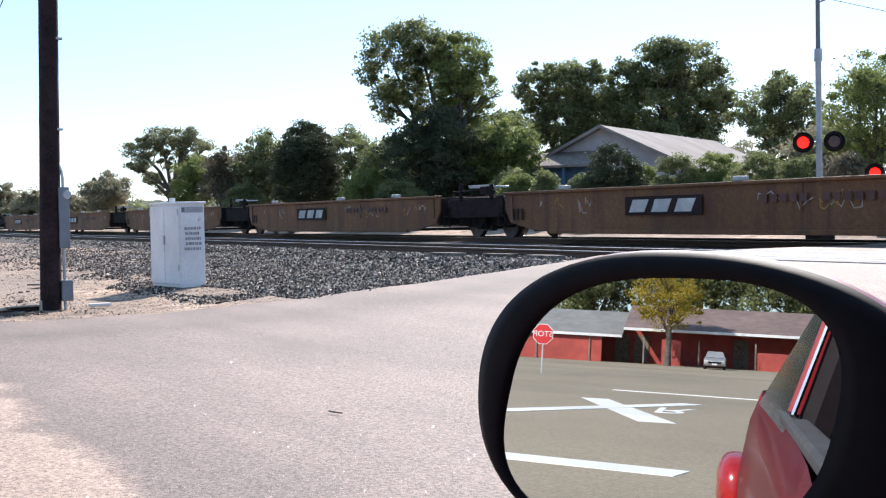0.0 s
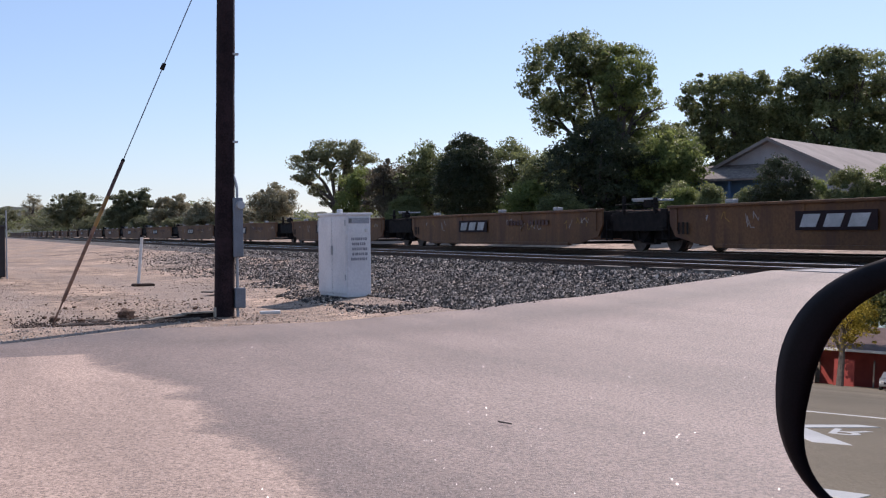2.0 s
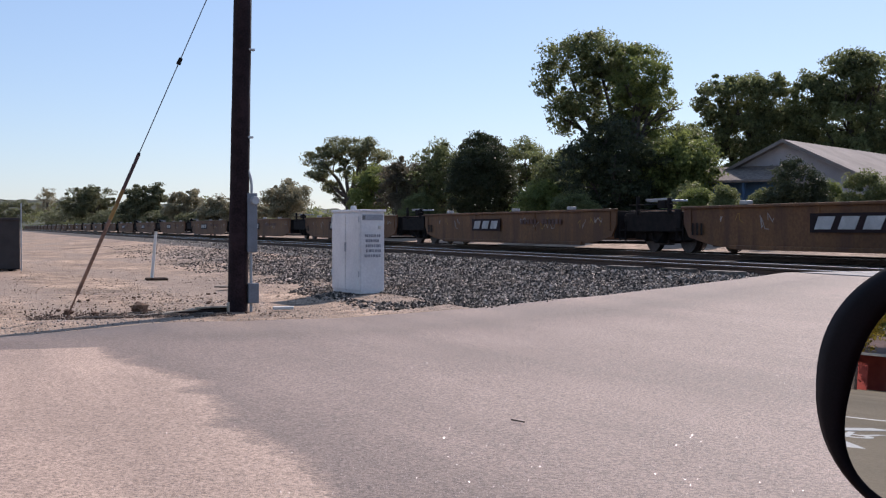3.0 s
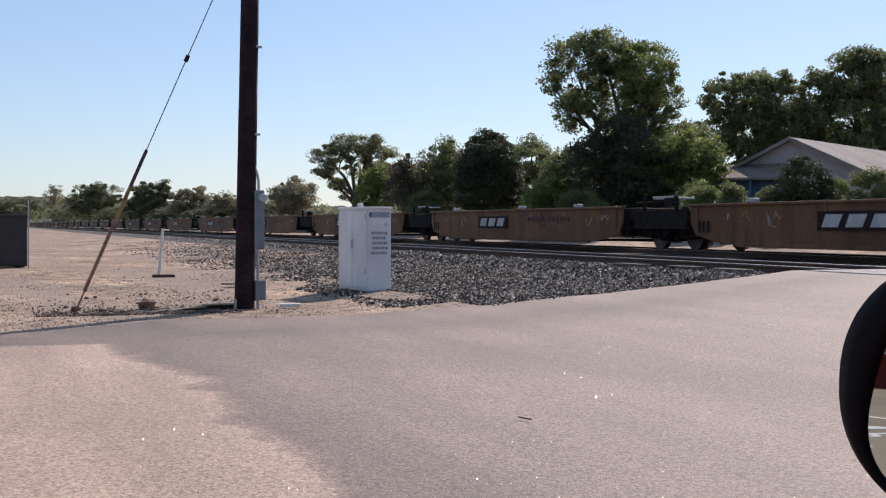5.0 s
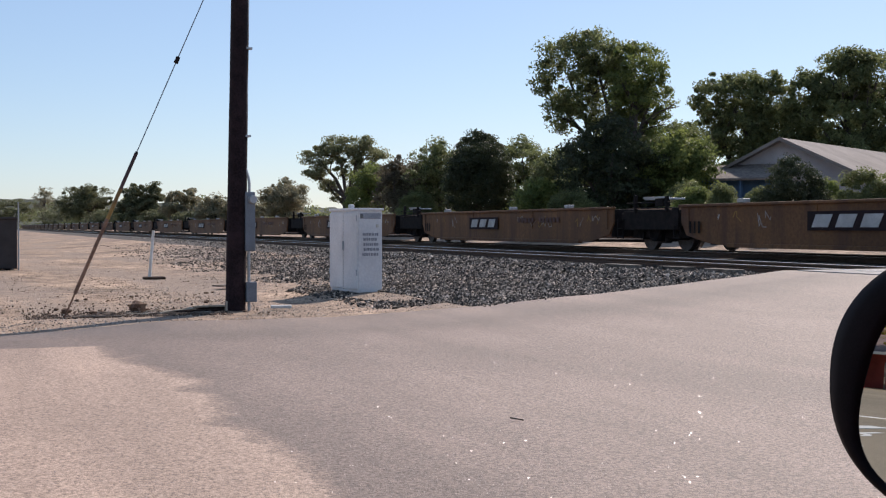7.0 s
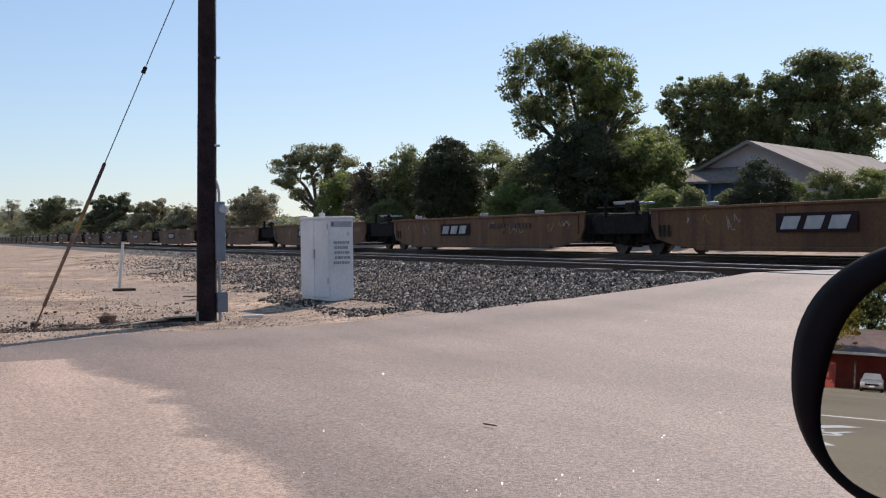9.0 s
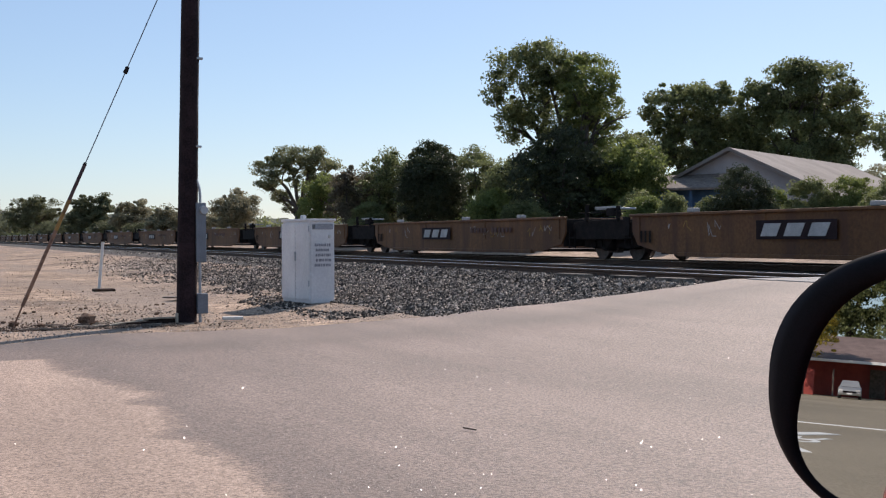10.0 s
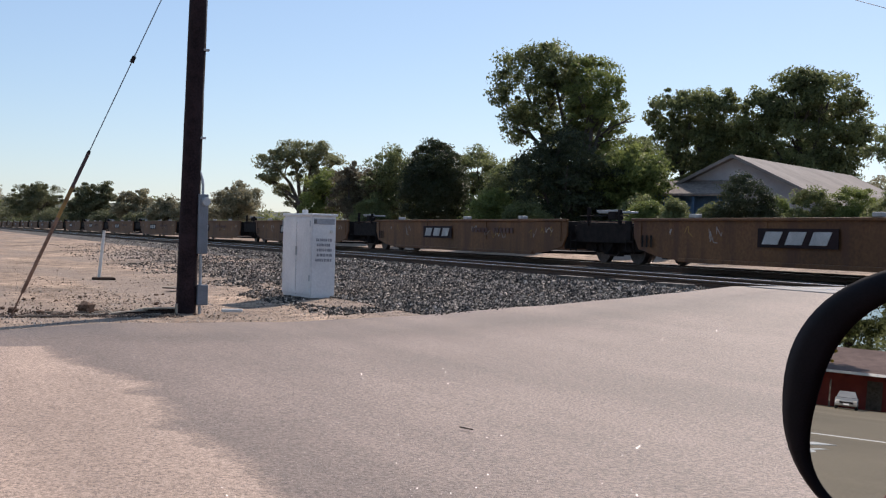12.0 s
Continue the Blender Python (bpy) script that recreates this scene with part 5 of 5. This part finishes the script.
def red_car():
    cx, hw = 0.53, 0.925
    car = thing("red_car", "glossy red sedan with chrome window trim waiting at the crossing", "car", (0, 0, 0))
    prof = [(-0.07, 0.24), (-0.01, 0.42), (0.0, 0.6), (-0.005, 0.78), (-0.03, 0.92), (-0.06, 1.0)]

    def width(y):
        return hw - 0.14 * step(1.2, 2.1, y) + 0.01 * step(-0.2, -1.6, y) - 0.1 * step(-2.2, -2.85, y)

    def deck(y):
        return -0.28 * step(0.9, 2.1, y) + 0.1 * step(0.3, -0.6, y)
    ys = [2.1, 1.9, 1.6, 1.2, 0.85, 0.3, -0.3, -0.9, -1.5, -1.9, -2.2, -2.5, -2.7, -2.8]
    for s in (-1, 1):
        bm = B()
        lofted(bm, [[(cx + s * (width(y) + dx), y, z + (deck(y) if z > 0.7 else 0)) for dx, z in prof] for y in ys], 1)
        bmesh.ops.solidify(bm, geom=bm.faces[:], thickness=0.012)
        side = part("body_side", bm, RED_PAINT, car, smooth=True)
        x = cx + s * (hw + 0.006)
        part("sill_trim", box(B(), (x - s * 0.03, -0.4, 0.3), (0.03, 2.6, 0.09), 0.01), BLACK_PLASTIC, side)
        for y in (-0.72, -1.55):
            part("door_gap", box(B(), (x - s * 0.012, y, 0.58), (0.022, 0.008, 0.42)), BLACK_PLASTIC, side)
        for y in (-0.55, -1.4):
            part("door_handle", box(B(), (x + s * 0.005, y, 0.86), (0.04, 0.18, 0.03), 0.01), RED_PAINT, side)
        part("belt_trim", box(B(), (cx + s * (hw - 0.07), -0.8, 1.095), (0.035, 2.3, 0.02), 0.006), RUBBER, side, "dark grey belt line trim")
        # window frames, rear door glass and quarter glass
        lean = -s * 0.16
        bm = B()
        rod(bm, (cx + s * (hw - 0.07), -0.72, 1.0), (cx + s * (hw - 0.21), -0.8, 1.43), 0.035, 0.035, 8)
        rod(bm, (cx + s * (hw - 0.07), -1.62, 1.02), (cx + s * (hw - 0.22), -1.5, 1.42), 0.03, 0.03, 8)
        part("pillar", bm, BLACK_PLASTIC, side)
        for dy in (-0.026, 0.026):
            part("pillar_trim", rod(B(), (cx + s * (hw - 0.062), -0.738 + dy, 1.11), (cx + s * (hw - 0.17), -0.8 + dy, 1.42), 0.0042, 0.0042, 6), CHROME, side)
        part("pillar_cover", rod(B(), (cx + s * (hw - 0.066), -0.738, 1.11), (cx + s * (hw - 0.174), -0.8, 1.42), 0.013, 0.013, 8), RED_PAINT, side)
        for y0, y1, y2, y3 in ((-0.76, -1.58, -1.46, -0.84),) + (((1.2, -0.7, -0.78, 0.68),) if s > 0 else ()):
            bm = B()
            vs = [bm.verts.new(p) for p in ((cx + s * (hw - 0.05), y0, 1.08), (cx + s * (hw - 0.03), y1, 1.09), (cx + s * (hw - 0.2), y2, 1.41), (cx + s * (hw - 0.2), y3, 1.42))]
            bm.faces.new(vs)
            bmesh.ops.solidify(bm, geom=bm.faces[:], thickness=0.005)
            part("side_glass", bm, CAR_GLASS, side, "dark tinted rear side window")
        part("roof_rail", tube(B(), [(cx + s * (hw - 0.19), 0.66, 1.46), (cx + s * (hw - 0.2), -0.8, 1.47), (cx + s * (hw - 0.22), -1.5, 1.44), (cx + s * (hw - 0.12), -2.05, 1.04)], 0.028, 8), RED_PAINT, side)
        part("window_trim", tube(B(), [(cx + s * (hw - 0.165), 0.6, 1.42), (cx + s * (hw - 0.175), -0.8, 1.425), (cx + s * (hw - 0.19), -1.48, 1.4), (cx + s * (hw - 0.1), -1.95, 1.05)], 0.01, 6), CHROME, side, "bright chrome window trim")
        part("windscreen_pillar", tube(B(), [(cx + s * (hw - 0.07), 1.28, 1.0), (cx + s * (hw - 0.2), 0.66, 1.46)], 0.03, 8), RED_PAINT, side)
        bm = B()
        bmesh.ops.create_uvsphere(bm, u_segments=24, v_segments=14, radius=1)
        for v in bm.verts:
            v.co = Vector((cx + s * (hw + 0.01), -2.42, 0.815)) + Vector([math.copysign(abs(c) ** 0.75, c) * r for c, r in zip(v.co, (0.055, 0.17, 0.1))])
        lamp = part("tail_light", bm, TAIL_RED, car, "red tail light cluster", True)
        part("brake_bulb", box(B(), (cx + s * (hw + 0.03), -2.255, 0.79), (0.016, 0.03, 0.02), 0.006), TAIL_LIT, lamp, "lit brake lamp")
        for y in (1.35, -1.75):
            bm = B()
            rod(bm, (cx + s * (hw - 0.2), y, 0.32), (cx + s * (hw + 0.005), y, 0.32), 0.32, 0.32, 32)
            tyre = part("wheel", bm, TYRE, car)
            part("rim", rod(B(), (cx + s * (hw - 0.1), y, 0.32), (cx + s * (hw + 0.012), y, 0.32), 0.21, 0.2, 24), SILVER, tyre)
    bm = B()
    lofted(bm, [[(cx + k * (width(y) - 0.05), y, 1.0 + deck(y) + 0.05 * (1 - k * k)) for k in (-1, -0.6, -0.2, 0.2, 0.6, 1)] for y in (2.1, 1.8, 1.4, 0.95)], 1)
    bmesh.ops.solidify(bm, geom=bm.faces[:], thickness=0.01)
    part("bonnet", bm, RED_PAINT, car, smooth=True)
    bm = B()
    lofted(bm, [[(cx + k * (width(y) - 0.05), y, 1.09 + 0.03 * (1 - k * k)) for k in (-1, -0.5, 0, 0.5, 1)] for y in (-2.05, -2.4, -2.75)], 1)
    bmesh.ops.recalc_face_normals(bm, faces=bm.faces[:])
    bmesh.ops.solidify(bm, geom=bm.faces[:], thickness=0.02)
    part("boot_lid", bm, RED_PAINT, car, smooth=True)
    bm = B()
    lofted(bm, [[(cx + k * (hw - 0.17), y, 1.46 + h + 0.035 * (1 - k * k)) for k in (-1, -0.6, -0.2, 0.2, 0.6, 1)] for y, h in ((0.68, 0), (0.05, 0.015), (-0.5, 0.02), (-1.0, 0.01), (-1.5, -0.02))], 1)
    bmesh.ops.solidify(bm, geom=bm.faces[:], thickness=0.015)
    part("roof", bm, RED_PAINT, car, smooth=True)
    for y0, z0, y1, z1, nm in ((-2.05, 1.04, -1.5, 1.42, "rear_window"), (1.2, 1.0, 0.7, 1.43, "windscreen")):
        bm = B()
        bm.faces.new([bm.verts.new(p) for p in ((cx - 0.7, y0, z0), (cx + 0.7, y0, z0), (cx + 0.62, y1, z1), (cx - 0.62, y1, z1))])
        bmesh.ops.solidify(bm, geom=bm.faces[:], thickness=0.005)
        part(nm, bm, CAR_GLASS, car)
    part("rear_panel", box(B(), (cx, -2.74, 0.88), (1.55, 0.08, 0.46), 0.03), RED_PAINT, car)
    part("rear_bumper", box(B(), (cx, -2.78, 0.5), (1.4, 0.2, 0.36), 0.07), RED_PAINT, car)
    part("front_bumper", box(B(), (cx, 2.1, 0.5), (1.4, 0.2, 0.36), 0.07), RED_PAINT, car)
    part("floor_pan", box(B(), (cx, -0.3, 0.3), (1.6, 4.4, 0.06)), BLACK_PLASTIC, car)
    part("dashboard", box(B(), (cx, 0.95, 0.9), (1.45, 0.3, 0.2), 0.05), BLACK_PLASTIC, car)
    for x in (cx - 0.4, cx + 0.4):
        seat = part("seat", box(B(), (x, -0.12, 0.55), (0.5, 0.52, 0.16), 0.05), BLACK_PLASTIC, car)
        part("seat_back", box(B(), (0, 0, 0), (0.48, 0.12, 0.62), 0.05, pose(x, -0.5, 0.9, 12, 0, 0)), BLACK_PLASTIC, seat)
    part("rear_bench", box(B(), (cx, -1.35, 0.55), (1.4, 0.5, 0.2), 0.05), BLACK_PLASTIC, car)
    part("rear_bench_back", box(B(), (0, 0, 0), (1.4, 0.14, 0.65), 0.05, pose(cx, -1.68, 0.86, 14, 0, 0)), BLACK_PLASTIC, car)
    for x in (-0.32, 1.38):
        part("door_lining", box(B(), (x, -0.35, 0.72), (0.05, 2.4, 0.5), 0.02), BLACK_PLASTIC, car)
    door_mirror(car)
    return car


red_car()


# ---- forecourt behind the car ----
def paint_mark(name, label, pts, lift=0.0):
    bm = B()
    extrude_profile(bm, pts, "z", 0.0165, 0.024 + lift)
    return tagged(part(name, bm, LINE_PAINT), label, "road marking", "road markings", "structure")


def stroke(a, b, w):
    a, b = Vector((*a, 0)), Vector((*b, 0))
    s = (b - a).normalized().cross(Vector((0, 0, 1))) * w / 2
    return [(p.x, p.y) for p in (a - s, b - s, b + s, a + s)]


paint_mark("stop_line", "broad white stop line on the asphalt", stroke((-3.3, -11.15), (-0.87, -10.6), 0.62))
paint_mark("crossing_cross", "white diagonal stroke of a painted crossing mark", stroke((-3.42, -25.6), (-1.6, -18.4), 0.6))
paint_mark("crossing_cross", "white diagonal stroke of a painted crossing mark", stroke((-4.3, -18.4), (-1.28, -25.9), 0.5), 0.004)
paint_mark("crossing_line", "white line across the asphalt", stroke((-3.6, -31.6), (1.5, -30.9), 0.4))


def flat_text(body, size, material):
    """Letters of the built-in font as a mesh."""
    txt = bpy.data.curves.new("lettering", "FONT")
    txt.body, txt.size, txt.align_x, txt.align_y, txt.extrude = body, size, "CENTER", "CENTER", 0.002
    t = bpy.data.objects.new("lettering", txt)
    scene.collection.objects.link(t)
    bpy.context.view_layer.update()
    me = bpy.data.meshes.new_from_object(t.evaluated_get(bpy.context.evaluated_depsgraph_get()))
    bpy.data.objects.remove(t)
    me.materials.clear()
    me.materials.append(material)
    return me


painted = tagged(new("painted_letter", flat_text("R", 3.0, LINE_PAINT)), "white letter painted on the asphalt", "road marking", "road markings", "structure")
painted.matrix_basis = pose(-1.55, -22.6, 0.02, 0, 0, 0) @ Matrix.Diagonal((0.45, 1, 1, 1))


def stop_sign():
    ob = thing("stop_sign", "red octagonal stop sign on a steel post", "road sign", (-7.5, -43.5, 0.0), "", 178)
    part("post", box(B(), (0, 0.03, 0.95), (0.06, 0.04, 1.9), 0.005), GALV, ob)
    for r, y, m, nm in ((0.38, -0.0, HOUSE_TRIM, "border"), (0.355, -0.006, STOP_RED, "plate")):
        bm = B()
        extrude_profile(bm, [(r * math.cos(radians(22.5 + 45 * k)) / math.cos(radians(22.5)), r * math.sin(radians(22.5 + 45 * k)) / math.cos(radians(22.5)) + 1.5) for k in range(8)], "y", y - 0.004, y)
        part(nm, bm, m, ob)
    me = flat_text("STOP", 0.3, HOUSE_TRIM)
    w = new("lettering", me)
    w.parent = ob
    w.matrix_basis = pose(0, -0.013, 1.5, 90, 0, 0)
    return ob


stop_sign()


def shed_row():
    y0 = -88.0
    ob = thing("red_building", "long low red building with a grey roof and white fascia", "building", (0, y0, 0))
    part("wall", box(B(), (-2, -4.5, 1.25), (44, 0.3, 2.5)), BARN_RED, ob)
    part("end_wall", box(B(), (-24, -7.3, 1.0), (0.3, 5.4, 2.0)), BARN_RED, ob)
    part("end_wall", box(B(), (20, -7.3, 1.5), (0.3, 5.4, 3.0)), BARN_RED, ob)
    for x0, x1, h, m in ((-25, -8.6, 2.05, GREY_ROOF), (-8.5, 21, 2.62, RED_ROOF)):
        roof = part("roof", extrude_profile(B(), [(0.4, h), (-6.5, h + 1.9), (-13.5, h), (-13.5, h - 0.15), (-6.5, h + 1.7), (0.4, h - 0.15)], "x", x0, x1), m, ob, "weathered shingled roof")
        part("fascia", box(B(), ((x0 + x1) / 2, 0.42, h - 0.08), (x1 - x0, 0.08, 0.2), 0.01), HOUSE_TRIM, roof, "white fascia board")
    for k in range(12):
        part("porch_post", box(B(), (-23 + 4 * k, 0.2, 0.97), (0.12, 0.12, 1.92), 0.01), OLD_WOOD, ob)
    for x, w, h in ((-20, 5, 1.8), (-13.2, 6.2, 1.8), (-5.0, 1.4, 1.9), (3.5, 5.0, 1.3), (12, 6.5, 1.25)):
        part("front_panel", box(B(), (x, 0.1, h / 2), (w, 0.14, h)), BARN_RED, ob)
    for x in (-17, -9, -7.5, 0, 8, 17):
        door = part("door", box(B(), (x, -4.3, 1.1), (1.1, 0.1, 2.1), 0.01), OLD_WOOD, ob)
    return ob


shed_row()


def silver_car():
    ob = thing("parked_car", "silver hatchback parked before the red building", "car", (-1.75, -83.0, 0.02))
    ob.scale = (0.86, 0.95, 0.84)
    bm = B()
    extrude_profile(bm, [(1.95, 0.28), (2.03, 0.5), (1.93, 0.72), (1.0, 0.92), (-1.85, 0.95), (-1.95, 0.6), (-1.9, 0.28)], "x", -0.84, 0.84)
    bmesh.ops.bevel(bm, geom=bm.edges[:], offset=0.07, segments=3, affect="EDGES", profile=0.5)
    part("body", bm, DUSTY_SILVER, ob, smooth=True)
    bm = B()
    low = [bm.verts.new(p) for p in ((-0.78, 1.05, 0.88), (0.78, 1.05, 0.88), (0.78, -1.8, 0.9), (-0.78, -1.8, 0.9))]
    high = [bm.verts.new(p) for p in ((-0.58, 0.3, 1.42), (0.58, 0.3, 1.42), (0.56, -1.3, 1.43), (-0.56, -1.3, 1.43))]
    bm.faces.new(high)
    for k in range(4):
        bm.faces.new((low[k], low[(k + 1) % 4], high[(k + 1) % 4], high[k]))
    part("cabin", bm, DUSTY_SILVER, ob)
    part("windscreen", extrude_profile(B(), [(-0.68, 0), (0.68, 0), (0.53, 0.82), (-0.53, 0.82)], "z", 0.0, 0.012), DULL_GLASS, ob).matrix_basis = pose(0, 1.0, 0.93, 144.5 - 0.5, 0, 0) @ Matrix.Rotation(math.pi, 4, "Z") @ Matrix.Rotation(math.pi, 4, "Y")
    for s in (-1, 1):
        part("side_window", box(B(), (0, 0, 0), (0.012, 1.5, 0.3), 0.003, pose(s * 0.685, -0.45, 1.18, 0, -s * 20.5, 0)), DULL_GLASS, ob)
        part("headlight", box(B(), (s * 0.62, 1.98, 0.66), (0.32, 0.1, 0.16), 0.03), LOGO_WHITE, ob)
        for y in (1.25, -1.25):
            tyre = part("wheel", rod(B(), (s * 0.64, y, 0.3), (s * 0.84, y, 0.3), 0.3, 0.3, 20), TYRE, ob)
            part("rim", rod(B(), (s * 0.7, y, 0.3), (s * 0.85, y, 0.3), 0.19, 0.18, 16), GALV, tyre)
    part("grille", box(B(), (0, 2.04, 0.55), (1.0, 0.04, 0.14), 0.01), BLACK_PLASTIC, ob)
    part("plate", box(B(), (0, 2.055, 0.42), (0.4, 0.02, 0.12), 0.004), HOUSE_TRIM, ob)
    return ob


silver_car()
tree("yellow autumn tree before the red building", 0, 0, 7.6, 5.4, LEAF_YELLOW, 90, clumps=90, per=60, leaf=0.15, low=0.28, gaps=0.38, ground=0.0, group="trees behind the car", place=(-5.1, -85.0))
for i, (x, y, h, w) in enumerate(((-34, -76, 18, 14), (-24, -82, 21, 14), (-14, -77, 19, 13), (-4, -82, 22, 14), (6, -77, 20, 13), (16, -82, 21, 14), (27, -76, 19, 14), (38, -72, 18, 14), (-46, -66, 18, 15))):
    tree("dark green tree behind the red building", 0, 0, h * 0.95, w, LEAF_OAK, 100 + i, clumps=170, per=56, leaf=0.34, low=0.04, gaps=0.12, ground=0.0, group="trees behind the car", loose=0.95, place=(x, y - 34))
